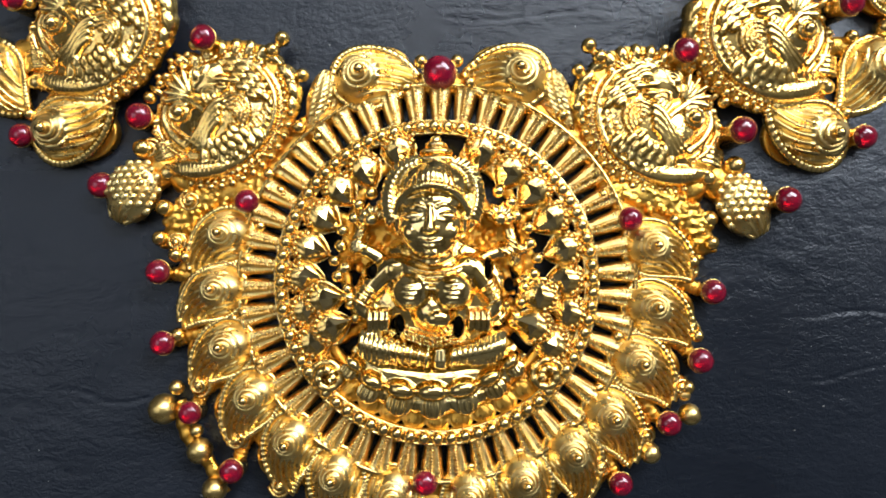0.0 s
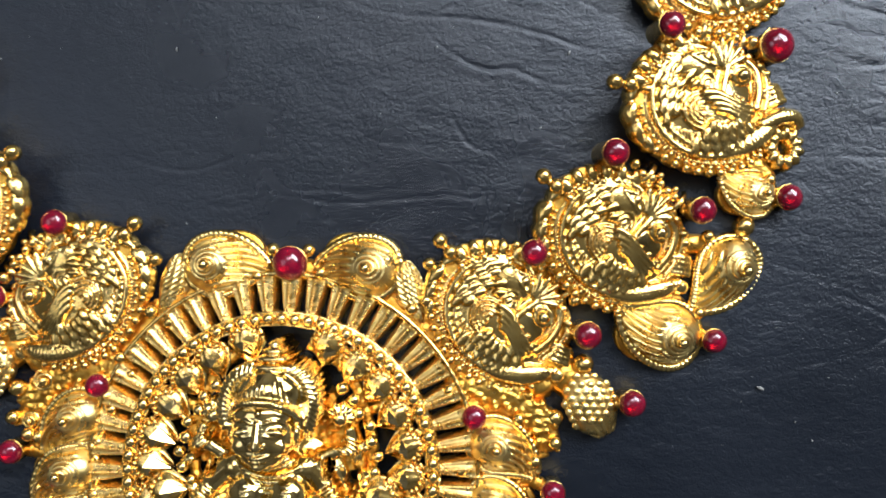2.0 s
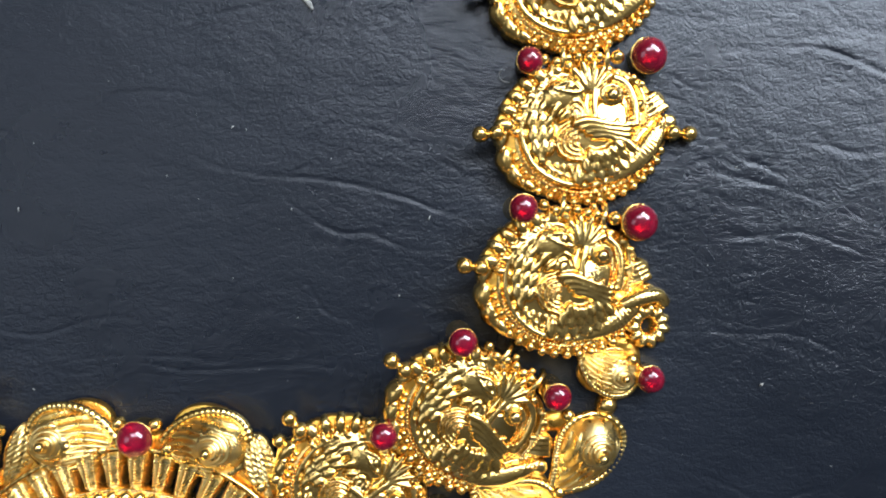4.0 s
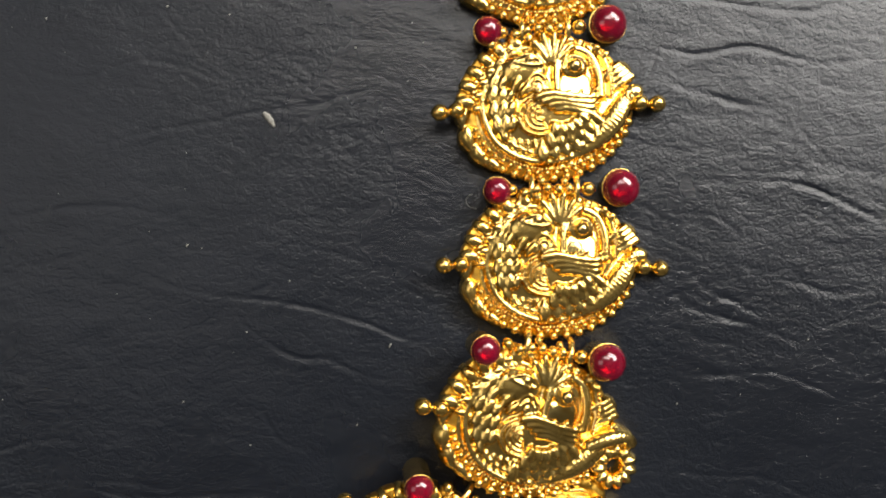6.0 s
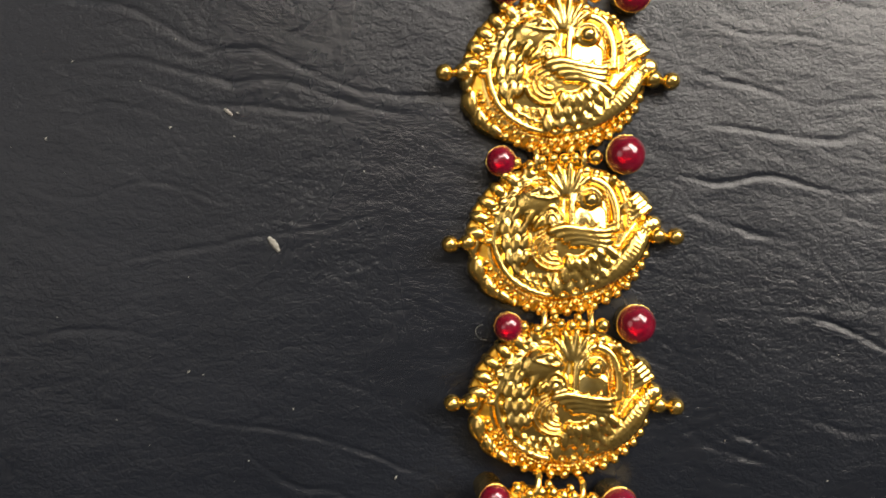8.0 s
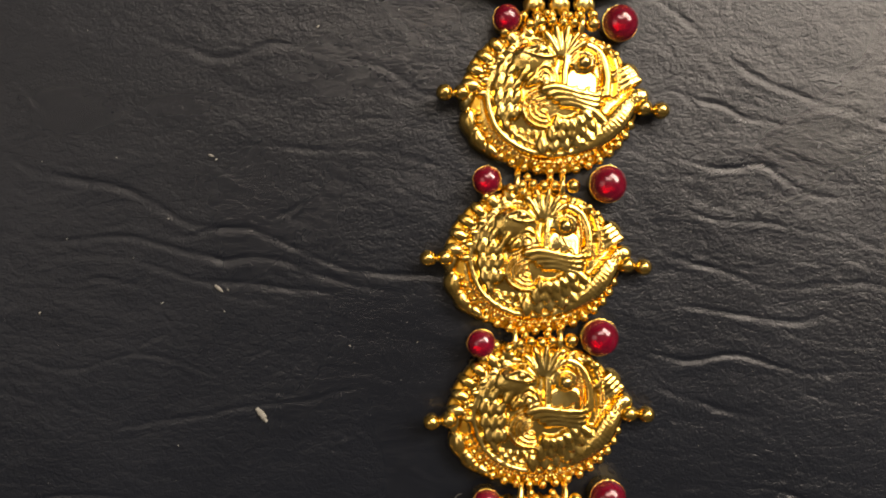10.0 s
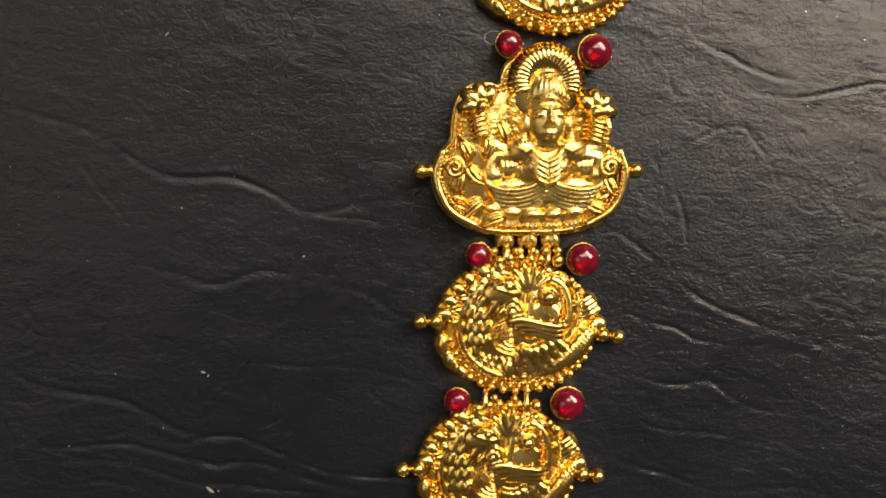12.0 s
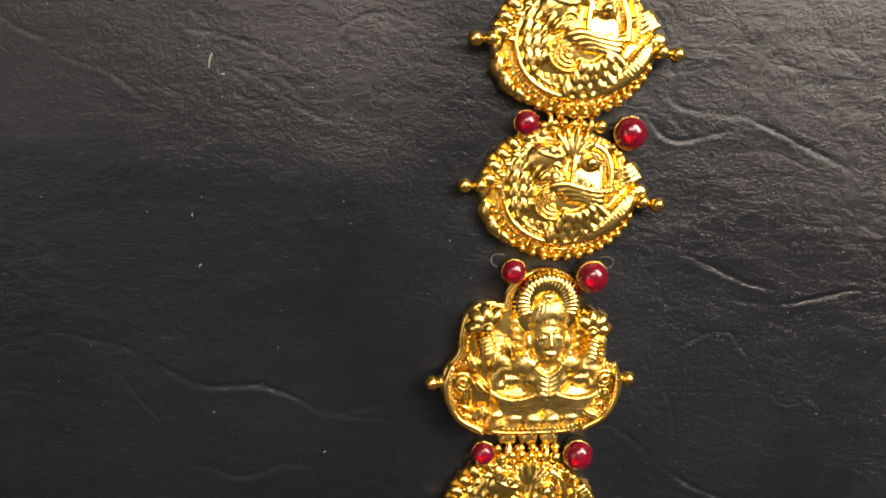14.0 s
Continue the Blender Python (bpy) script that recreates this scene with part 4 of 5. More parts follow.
            tube(bm, [p - 0.85 * n - 0.5 * d + Vector((0, 0, 0.45)), p + Vector((0, 0, 1.0)), p + 0.85 * n + 0.5 * d + Vector((0, 0, 0.45))], 0.27, 7)
        blob(bm, (fx + s * 3.5, 6.6, 6.4), (0.65, 1.2, 0.9), 0, 12, 8)       # ears
    for v in bm.verts:                                                       # the head sits low and stands out
        v.co.y, v.co.z = v.co.y - 0.65, v.co.z + 1.9
    # neck rolls, collar bands, trunk
    blob(bm, (fx, 3.0, 5.6), (2.3, 1.5, 2.0), 0, 20, 10)
    for k in range(2):
        tube(bm, smooth_line([(-2.5, 3.5 - 0.7 * k, 6.3), (fx, 2.7 - 0.75 * k, 8.0), (2.0, 3.4 - 0.7 * k, 6.3)], 18), 0.4, 8)
    blob(bm, (-0.4, 0.2, 4.6), (6.0, 2.8, 2.2), 0, 28, 12)
    blob(bm, (-0.2, -3.4, 4.6), (2.6, 2.6, 2.3), 0, 22, 12)
    for k in range(4):
        tube(bm, smooth_line([(-4.6 + 0.25 * k, 2.3 - 0.5 * k, 6.0), (-2.2, 1.3 - 0.55 * k, 7.2), (-0.3, 0.9 - 0.6 * k, 7.5), (1.8, 1.2 - 0.55 * k, 7.2), (4.2 - 0.25 * k, 2.2 - 0.5 * k, 6.0)], 30), 0.24, 7)
    for x in (-2.7, 2.0):
        blob(bm, (x, -1.2, 6.5), (2.3, 2.2, 2.0), 0, 24, 14)
        for k in range(5):
            d = 0.75 - 0.5 * k
            w = 2.0 * math.sqrt(max(0.1, 1 - (d / 2.1) ** 2))
            tube(bm, smooth_line([(x - w, -1.2 + d + 0.15, 7.1), (x, -1.25 + d, 8.6 - 0.3 * d * d), (x + w, -1.2 + d + 0.15, 7.1)], 14), 0.18, 6)
    blob(bm, (0.3, -4.2, 6.0), (1.7, 1.2, 1.3), 0, 20, 10)
    for k in range(3):
        beads_along(bm, smooth_line([(-3.4, -5.5 - 0.45 * k, 6.2), (-0.4, -6.35 - 0.45 * k, 7.0), (2.9, -5.8 - 0.45 * k, 6.2)], 24), 0.25, 0.48)
    # arms: the lower pair with open palms, the raised pair with flowers
    for s, low, palm, high, flower in ((-1, [(-4.8, 1.6), (-7.0, -0.4), (-8.4, -2.6), (-7.0, -4.2)], (-6.4, -4.5), [(-5.2, 1.9), (-7.6, 3.4), (-9.0, 4.0), (-8.4, 6.0)], (-7.2, 7.0)),
                                       (1, [(4.1, 1.6), (5.6, -0.4), (6.6, -2.6), (5.4, -4.3)], (4.9, -4.6), [(4.6, 2.0), (6.9, 3.0), (8.8, 3.6), (8.4, 5.8)], (7.4, 6.9))):
        tube(bm, smooth_line([(*p, 5.0) for p in low], 30), lambda u: 1.65 - 0.75 * u, 14)
        blob(bm, (low[0][0] - 0.4 * s, low[0][1] - 0.3, 5.2), (1.9, 1.7, 1.6), 0, 18, 10)
        for k in range(3):
            q = smooth_line([(*p, 6.4) for p in low], 30)[12 + 3 * k]
            blob(bm, q, (1.2, 0.22, 0.5), 35 * s, 10, 6)
        blob(bm, (*palm, 5.6), (1.5, 1.4, 1.0), 0, 16, 9)
        for k in range(4):
            x = palm[0] - 1.0 + 0.66 * k
            tube(bm, [Vector((x, palm[1] - 1.1, 6.2)), Vector((x, palm[1] + 0.2, 6.7)), Vector((x, palm[1] + 1.2, 6.1))], 0.32, 8)
        tube(bm, smooth_line([(*p, 4.4) for p in high], 30), lambda u: 0.95 - 0.25 * u, 12)
        for k in range(4):                                                   # bangles on the forearm
            q = smooth_line([(*p, 5.1) for p in high], 30)[14 + 3 * k]
            blob(bm, q, (1.1, 0.24, 0.5), -30 * s, 10, 6)
        for k in range(5):
            drop(bm, flower, 90 - s * 12 + 36 * (k - 2), 2.1, 0.7, 0.8, 4.3, 0, 12, 11, 0.5, 0, 2, 0.12)
        blob(bm, (*flower, 5.2), (0.85, 0.8, 0.6), 0, 12, 8)
    blob(bm, (-0.4, -1.5, 2.6), (9.0, 7.0, 2.3), 0, 36, 14)
    for k in range(30):                                                      # leaves and curls that fill the ground round the body
        a = radians(12 * k + 5)
        x, y = (9.0 + 0.9 * math.sin(2.4 * k)) * math.cos(a), 0.6 + (8.6 + 0.9 * math.sin(2.4 * k)) * math.sin(a)
        if y < 12 and y > -6:
            drop(bm, (x, y), 12 * k + 5 + 70 * math.cos(1.7 * k), 2.3, 0.75, 0.8, 3.5, 0.5 * math.sin(k), 14, 13, 0.45, 0, 2, 0.12)
    # crossed legs under close ribs, and the fold that hangs between them
    for leg in ([(-8.6, -6.8), (-6.6, -7.5), (-4.0, -8.0), (-0.5, -8.7)], [(7.8, -7.2), (6.0, -7.7), (4.0, -8.1), (1.5, -8.6)]):
        line = smooth_line([(*p, 5.0) for p in leg], 62)
        tube(bm, line, lambda u: 1.1 + 0.55 * math.sin(math.pi * min(1.0, 0.2 + u)), 16)
        for k in range(3, 60, 5):
            p = line[k]
            r = 1.1 + 0.55 * math.sin(math.pi * min(1.0, 0.2 + k / 61))
            tube(bm, smooth_line([(p.x + 0.2, p.y + 0.95 * r, p.z + 0.55 * r), (p.x, p.y, p.z + 1.12 * r), (p.x - 0.15, p.y - 1.0 * r, p.z + 0.4 * r)], 12), 0.32, 7)
    for k in range(3):
        tube(bm, [Vector((0.1 + 0.42 * k, -7.6, 6.0)), Vector((0.05 + 0.45 * k, -9.0, 6.1)), Vector((0.05 + 0.45 * k, -9.9, 5.4))], 0.24, 7)


def lotus_seat(bm):
    """The crescent seat: a smooth dish, bulging petals with fluted skirts below them, a corded lip."""
    tube(bm, smooth_line([(-9.6, -7.6, 3.0), (-6.8, -10.4, 3.2), (-0.4, -11.6, 3.4), (6.2, -10.4, 3.2), (9.2, -7.6, 3.0)], 90), lambda u: 0.4 + 1.3 * math.sin(math.pi * u) ** 0.7, 14, 0, 0.0, 0.55)
    tube(bm, smooth_line([(-10.2, -8.2, 2.2), (-7.2, -12.2, 2.4), (-0.4, -14.0, 2.5), (6.6, -12.2, 2.4), (9.8, -8.2, 2.2)], 300), lambda u: 0.3 + 1.35 * math.sin(math.pi * u) ** 0.6, 12, 58, 0.06)
    lip = smooth_line([(-10.6, -8.6, 2.2), (-7.8, -13.0, 2.4), (-0.4, -15.2, 2.6), (7.2, -13.0, 2.4), (10.2, -8.6, 2.2)], 90)
    tube(bm, lip, 0.4, 8, 60, 0.1)
    for x, y, turn, w in ((-9.3, -9.3, 232, 0.8), (-7.2, -11.3, 244, 1.0), (-4.0, -12.3, 258, 1.15), (-0.5, -12.5, 270, 1.2), (2.9, -12.2, 281, 1.15), (6.0, -11.0, 296, 1.0), (8.3, -9.2, 308, 0.8)):
        c, s = math.cos(radians(turn)), math.sin(radians(turn))
        blob(bm, (x, y, 4.5), (0.95 * w, 1.6 * w, 1.3), turn, 20, 12)                  # the bulge
        drop(bm, (x + 0.2 * c, y + 0.2 * s), turn, 2.7 * w, 1.5 * w, 0.9, 3.5, 0, 14, 25, 0.5, 0, 5, 0.16, 0.0, 3.4)


CX, CY = -0.7, -24.6
pendant = thing("pendant", place(CX, CY, 0.7, 0, -1.3), "round openwork gold pendant with seated figure and red stones", "pendant")
bm = bmesh.new()
annulus(bm, [(17.2, 0.3), (17.2, 2.7), (17.45, 2.95), (18.7, 2.95), (19.0, 2.6), (19.0, 0.3)], 120)
part("rim_band", bm, GOLD, pendant, "flat gold band carrying a row of beads")
bm = bmesh.new()
tube(bm, [Vector((17.35 * math.cos(a), 17.35 * math.sin(a), 2.9)) for a in np.linspace(0, 2 * math.pi, 121)], 0.15, 6)
tube(bm, [Vector((18.85 * math.cos(a), 18.85 * math.sin(a), 2.85)) for a in np.linspace(0, 2 * math.pi, 121)], 0.15, 6)
part("rim_wire", bm, GOLD_BRIGHT, pendant)
bm = bmesh.new()
tube(bm, [Vector((23.35 * math.cos(a), 23.35 * math.sin(a), 2.0)) for a in np.linspace(0, 2 * math.pi, 481)], 0.34, 7, 120, 0.05)
part("rim_wire", bm, GOLD, pendant, "corded gold wire round the spokes")
for k in range(72):
    a = 2 * math.pi * k / 72
    bead(pendant, 18.1 * math.cos(a), 18.1 * math.sin(a), 3.0, 0.78, "ring_bead", GOLD_BRIGHT)
bm = bmesh.new()
annulus(bm, [(22.7, 0.2), (22.7, 1.3), (23.1, 1.6), (24.8, 1.3), (25.2, 0.9), (25.2, 0.2)], 120)
part("outer_band", bm, GOLD_CAST, pendant, "cast gold band behind the paisleys")
bm = bmesh.new()
annulus(bm, [(24.9, 0.15), (24.9, 0.8), (25.2, 1.0), (28.6, 0.9), (28.9, 0.7), (28.9, 0.15)], 90, 146, 394)
for k in range(150):                                                          # casting lumps in the hollows
    a = radians(148 + 1.64 * k)
    r = 26.6 + 2.3 * math.sin(5.7 * k)
    blob(bm, (r * math.cos(a), r * math.sin(a), 0.95), (0.55, 0.45, 0.5), 37 * k, 9, 6)
part("backing_web", bm, GOLD_CAST, pendant, "rough cast gold web behind the paisleys")


def ray(bm):
    """One tapered spoke with granulated ridges along it."""
    rows = []
    for i in range(11):
        u = i / 10
        w = 0.78 + 0.74 * u ** 0.7
        row = []
        for j in range(19):
            v = -1 + j / 9
            row.append(bm.verts.new((18.8 + 4.3 * u, v * w, 0.5 + 1.7 * math.sqrt(max(0, 1 - abs(v) ** 2.6)) + 0.14 * math.cos(3 * math.pi * v) * (1 - v * v))))
        rows.append(row)
    grid_faces(bm, rows)
    for r in rows:
        r[0].co.z = r[-1].co.z = 0.2
    bm.faces.new(rows[0])
    bm.faces.new(rows[-1][::-1])
    for v in (-0.66, 0.0, 0.66):
        beads_along(bm, [Vector((19.3, 0.8 * v, 2.3 - 1.0 * v * v)), Vector((22.9, 1.42 * v, 2.35 - 0.95 * v * v))], 0.2, 0.36, 6, 4)


for k in range(46):
    ob = piece("ray", "ray", ray, GOLD_MATT, pendant, 0, 0, 0.3, 360 * k / 46 + 2)


def bud(bm):
    """A lotus bud: round back with a beaded edge and ribs."""
    drop(bm, (-2.3, 0), 0, 4.9, 2.25, 1.6, 0.4, 0, 16, 13, 0.45, 0, 4, 0.09)
    line = []
    for u in np.linspace(0.5, 0.02, 12):
        line.append(Vector((-2.3 + 4.9 * u, 2.05 * drop_width(u, 0.45), 0.9)))
    for u in np.linspace(0.02, 0.5, 12):
        line.append(Vector((-2.3 + 4.9 * u, -2.05 * drop_width(u, 0.45), 0.9)))
    tube(bm, line, 0.22, 6)
    for k in range(7):                                                       # ribs round the blunt end
        a = 1.75 + 2.78 * k / 6
        tube(bm, [Vector((-0.35 + q * 1.7 * math.cos(a), q * 1.85 * math.sin(a), z)) for q, z in ((0.68, 1.85), (0.9, 1.58), (1.08, 1.0))], 0.26, 6)
    for r, w in ((1.12, 0.16), (0.6, 0.15)):
        arc_in = [Vector((-0.35 + 1.55 * r * math.cos(a), 1.75 * r * math.sin(a), 1.05 + 0.62 * (1.25 - r))) for a in np.linspace(1.75, 4.53, 22)]
        beads_along(bm, arc_in, w + 0.02, 2 * w, 6, 4)


def facet(bm):
    """The cut tip of a bud: a kite of two bright flat faces meeting on a low ridge."""
    a, b, tip, ridge, nose = [bm.verts.new(p) for p in ((0.1, 1.2, 1.6), (0.1, -1.2, 1.6), (2.55, 0.0, 1.2), (-0.3, 0.0, 2.3), (0.8, 0.0, 2.1))]
    low = [bm.verts.new((v.co.x, v.co.y, 0.4)) for v in (a, b, tip, ridge)]
    for f in ((a, ridge, nose), (a, nose, tip), (ridge, b, nose), (nose, b, tip), (a, tip, low[2], low[0]), (tip, b, low[1], low[2]), (b, ridge, low[3], low[1]), (ridge, a, low[0], low[3])):
        bm.faces.new(f)
    bmesh.ops.recalc_face_normals(bm, faces=bm.faces[:])


BUDS = ((-4.2, 15.2), (-8.2, 13.1), (-11.1, 10.8), (-13.2, 7.6), (-14.7, 4.0), (-15.4, 0.6), (-12.9, -2.0), (-15.0, -3.3), (-12.1, -5.2), (-14.2, -6.9),
        (5.5, 15.0), (8.8, 12.6), (11.6, 10.3), (13.5, 7.0), (14.9, 3.4), (15.0, -0.2), (11.9, -2.0), (15.2, -3.9), (11.1, -5.3), (13.3, -7.5))
for k, (x, y) in enumerate(BUDS):
    inward = math.degrees(math.atan2(1.0 - y, -x))
    low = k % 10 in (6, 8)
    ob = piece("lotus_bud", "bud", bud, GOLD, pendant, x, y, 2.9 if low else 1.9, inward + (8 if x > 0 else -8), 1.0)
    piece("cut_tip", "facet", facet, GOLD_CUT, ob, 0, 0, 0.3)
for me in {o.data for o in scene.objects if o.name.startswith("cut_tip")}:
    for f in me.polygons:
        f.use_smooth = False

for s in (-1, 1):
    for x, y, r in ((7.4, 10.2, 0.8), (8.8, 8.9, 0.75), (9.4, 7.3, 0.8), (10.7, 5.9, 0.75), (10.9, 4.1, 0.8), (11.7, 2.4, 0.7), (11.3, 0.6, 0.75), (10.2, -0.9, 0.7), (9.8, -2.6, 0.75),
                    (9.2, -4.2, 0.7)):
        bead(pendant, s * x, y, 3.6, r, "halo_bead", GOLD_BRIGHT)
for s in (-1, 1):                                                            # openwork scrolls behind the statue
    for ctrl in ([(3, 15.0), (6.3, 13.2), (8.6, 10.4), (10.0, 7.0)], [(10.0, 7.0), (10.8, 3.0), (10.4, -1.0), (8.8, -5.2)], [(4.5, 3.0), (7.5, 4.2), (9.4, 2.6), (10.8, 3.0)],
                 [(8.8, -5.2), (12.0, -7.0), (14.8, -7.2), (17.4, -6.0)], [(10.0, 7.0), (12.8, 8.4), (15.2, 8.2), (16.8, 6.6)],
                 [(6.2, -1.5), (8.4, -3.4), (8.6, -5.6), (7.2, -6.4)], [(8.6, -9.8), (10.6, -11.8), (12.2, -12.8), (12.6, -13.4)]):
        bm = bmesh.new()
        tube(bm, smooth_line([(s * x, y, 1.7) for x, y in ctrl], 20), 0.72, 8, 9, 0.1)
        part("openwork_scroll", bm, GOLD_CAST, pendant)
HOLES = ((-7.4, 1.2, 0.9, 1.0), (6.1, 1.3, 0.55, 1.3), (-4.3, -5.0, 0.65, 1.2), (2.6, -5.3, 0.65, 1.2), (-9.2, -5.2, 0.6, 0.9), (8.6, -0.6, 0.7, 0.9))
bm = bmesh.new()
plate(bm, oval(8.6, 9.8, 60, 18, 0.06, 2.2, 0, 1.4), 0.8, 2.4, 0.4, 0.8, 4)
plate(bm, oval(9.4, 3.8, 40, 0, 0, 2.2, 0, -8.6), 0.7, 2.2, 0.4, 0.6, 4)
rng = random.Random(8)
for k in range(330):                                                         # granulated field
    a, r = rng.uniform(0, 6.283), 10.6 * math.sqrt(rng.random())
    q = rng.uniform(0.28, 0.6)
    blob(bm, (0.95 * r * math.cos(a), 1.0 + 1.0 * r * math.sin(a), 2.7), (q, q * rng.uniform(0.6, 1.2), 0.8), rng.uniform(0, 180), 9, 6)
emboss(bm, 0.13, 1, 0.6, HOLES)
part("back_plate", bm, GOLD_CAST, pendant)
bm = bmesh.new()
figure(bm)
emboss(bm, 0.11, 1, 1.2, HOLES)
part("seated_figure", bm, GOLD_BRIGHT, pendant, "polished gold crowned seated statue in high relief").scale[2] = 0.95
bm = bmesh.new()
lotus_seat(bm)
emboss(bm, 0.12, 1, 0.8)
part("lotus_seat", bm, GOLD_BRIGHT, pendant, "crescent of gold lotus petals")
for k in range(13):                                                          # scallops along the foot of the ring
    a = 212 + 9.67 * k
    piece("scallop", "scallop", lambda b: drop(b, (-1.4, 0), 0, 3.0, 1.5, 0.7, 0.4, 0, 12, 9, 0.5, 0, 3, 0.16), GOLD_CAST, pendant, 16.3 * math.cos(radians(a)), 16.3 * math.sin(radians(a)), 1.6, a)
bm = bmesh.new()
annulus(bm, [(13.9, 0.4), (13.9, 1.9), (14.2, 2.2), (14.8, 2.2), (15.1, 1.9), (15.1, 0.4)], 50, 210, 330)
for r in (15.3, 17.7):
    beads_along(bm, [Vector((r * math.cos(a), r * math.sin(a), 2.4)) for a in np.linspace(radians(210), radians(330), 60)], 0.34, 0.72, 7, 5)
part("foot_band", bm, GOLD_CAST, pendant)
for s in (-1, 1):
    bm = bmesh.new()
    coil = [Vector((s * (12.6 + (1.9 - 0.06 * k) * math.cos(0.45 * k)), -11.0 + (1.9 - 0.06 * k) * math.sin(0.45 * k), 3.0 + 0.03 * k)) for k in range(24)]
    tube(bm, coil, 0.6, 8, 12, 0.1)
    part("scroll", bm, GOLD, pendant)

def shoulder(side, up):
    """A lumpy cast web that fills the angle between the pendant and the first link."""
    bm = bmesh.new()
    rng = random.Random(31)
    spine = smooth_line([(20.8, 10.6 + up, 0), (25.6, 9.6 + up, 0), (29.6, 7.4 + up, 0), (31.4, 4.2 + up, 0)], 24)
    for p in spine:
        blob(bm, (p.x, p.y, 0.9), (1.7, 1.7, 1.0), 0, 12, 8)
        for k in range(4):
            q = rng.uniform(0.3, 0.55)
            blob(bm, (p.x + rng.uniform(-1.6, 1.6), p.y + rng.uniform(-1.6, 1.6), 1.5), (q, q, 0.6), 0, 9, 6)
    for k in range(6):                                                       # a row of grains on the outer edge
        p = spine[6 + 3 * k]
        blob(bm, (p.x + 1.3, p.y + 0.9, 1.3), (0.6, 0.6, 0.7), 0, 10, 7)
    for v in bm.verts:
        v.co.x *= side
    emboss(bm, 0.14, 1, 0.2)
    part("cast_web", bm, GOLD_CAST, pendant, "lumpy cast gold web")


shoulder(1, 0.0)
shoulder(-1, 1.4)

LEFT_P = ((-24.9, 5.8, 200), (-25.7, -0.7, 196), (-24.7, -7.4, 204), (-21.8, -13.3, 222), (-17.2, -18.4, 240), (-12.0, -22.4, 252), (-5.4, -24.6, 262))
RIGHT_P = ((25.2, 3.7, 190), (25.1, -3.4, 196), (23.3, -9.7, 205), (20.0, -15.8, 220), (15.6, -19.9, 236), (10.0, -23.0, 250), (3.8, -24.8, 262))
for side, rows in ((1, LEFT_P), (-1, RIGHT_P)):
    FLIP[0] = side
    for x, y, turn in rows:
        paisley(pendant, x * side, y, turn - 14, 1.06, 0.4, 0.9)
    x, y = (-8.6, 24.3) if side > 0 else (10.2, 24.2)
    paisley(pendant, x * side, y, 27, 1.2, 0.4, -0.65)
    x, y = (-12.8, 25.2) if side > 0 else (14.0, 24.8)
    bm = bmesh.new()
    drop(bm, (x * side, y + 0.4), 262, 8.2, 2.0, 1.5, 1.0, -0.35, 60, 25, 0.45, 11, 4, 0.17)
    part("grained_leaf", bm, GOLD_MATT, pendant, "gold leaf with scale pattern")
    FLIP[0] = 1
STONES = ((0.0, 0.0, 2.15), (-23.0, -15.0, 1.5), (22.1, -17.7, 1.5), (-33.5, -23.2, 1.5), (-32.9, -31.6, 1.5), (-29.6, -39.7, 1.4), (-24.7, -46.4, 1.45),
          (-2.2, -47.9, 1.5), (20.2, -48.1, 1.4), (25.9, -41.3, 1.45), (29.7, -34.2, 1.5), (31.4, -26.3, 1.5))
for x, y, r in STONES:
    ruby(pendant, x - CX, y - CY, r, 2.6)
BALLS = ((-33.1, -39.4, 1.85), (-28.8, -44.3, 1.55), (-27.0, -48.8, 1.5), (28.6, -40.5, 1.3), (23.9, -44.9, 1.25), (-31.6, -36.9, 0.9), (-29.2, -42.0, 0.8), (28.0, -38.2, 0.8))
for x, y, r in BALLS:
    bead(pendant, x - CX, y - CY, 1.5, r, "ball", GOLD_MATT)
for x, y, r in ((-1.5, 26.2, 0.85), (2.8, 26.2, 0.8), (4.3, 23.5, 0.9), (-3.3, 23.0, 0.8), (-15.8, 24.8, 0.85), (17.2, 24.8, 0.8), (15.2, 19.4, 0.8), (-13.9, 17.3, 0.8), (-16.2, 18.5, 0.9), (16.9, 20.4, 0.8), (-20.8, 6.7, 0.7),
                (-22.4, 2.7, 0.75), (-22.8, -3.6, 0.8), (-20.8, -9.4, 0.75), (-17.2, -15.0, 0.7), (21.4, 0.4, 0.75), (21.1, -6.8, 0.8), (18.8, -12.7, 0.75), (15.6, -16.9, 0.7), (-19.8, 12.9, 0.85), (-18.4, 10.9, 0.7), (19.8, 9.9, 0.8),
                (18.8, 12.2, 0.75), (-31.0, 3.4, 0.9), (-29.8, 3.1, 0.8), (30.0, 1.8, 0.85), (30.3, -6.8, 0.8), (29.0, -12.7, 0.85), (-30.6, -6.1, 0.9), (-32.9, 5.4, 0.95), (32.3, 4.0, 0.9), (28.0, 6.7, 0.8)):
    bead(pendant, x, y, 1.9, r)


def rosette(bm):
    """A small coil of wire with a bead in it."""
    tube(bm, [Vector(((1.5 - 0.05 * k) * math.cos(0.5 * k), (1.5 - 0.05 * k) * math.sin(0.5 * k), 0.9 + 0.03 * k)) for k in range(28)], 0.3, 7)
    blob(bm, (0, 0, 1.4), (0.6, 0.6, 0.6), 0, 9, 6)
    blob(bm, (0, 0, 0.2), (1.7, 1.7, 0.7), 0, 14, 6)


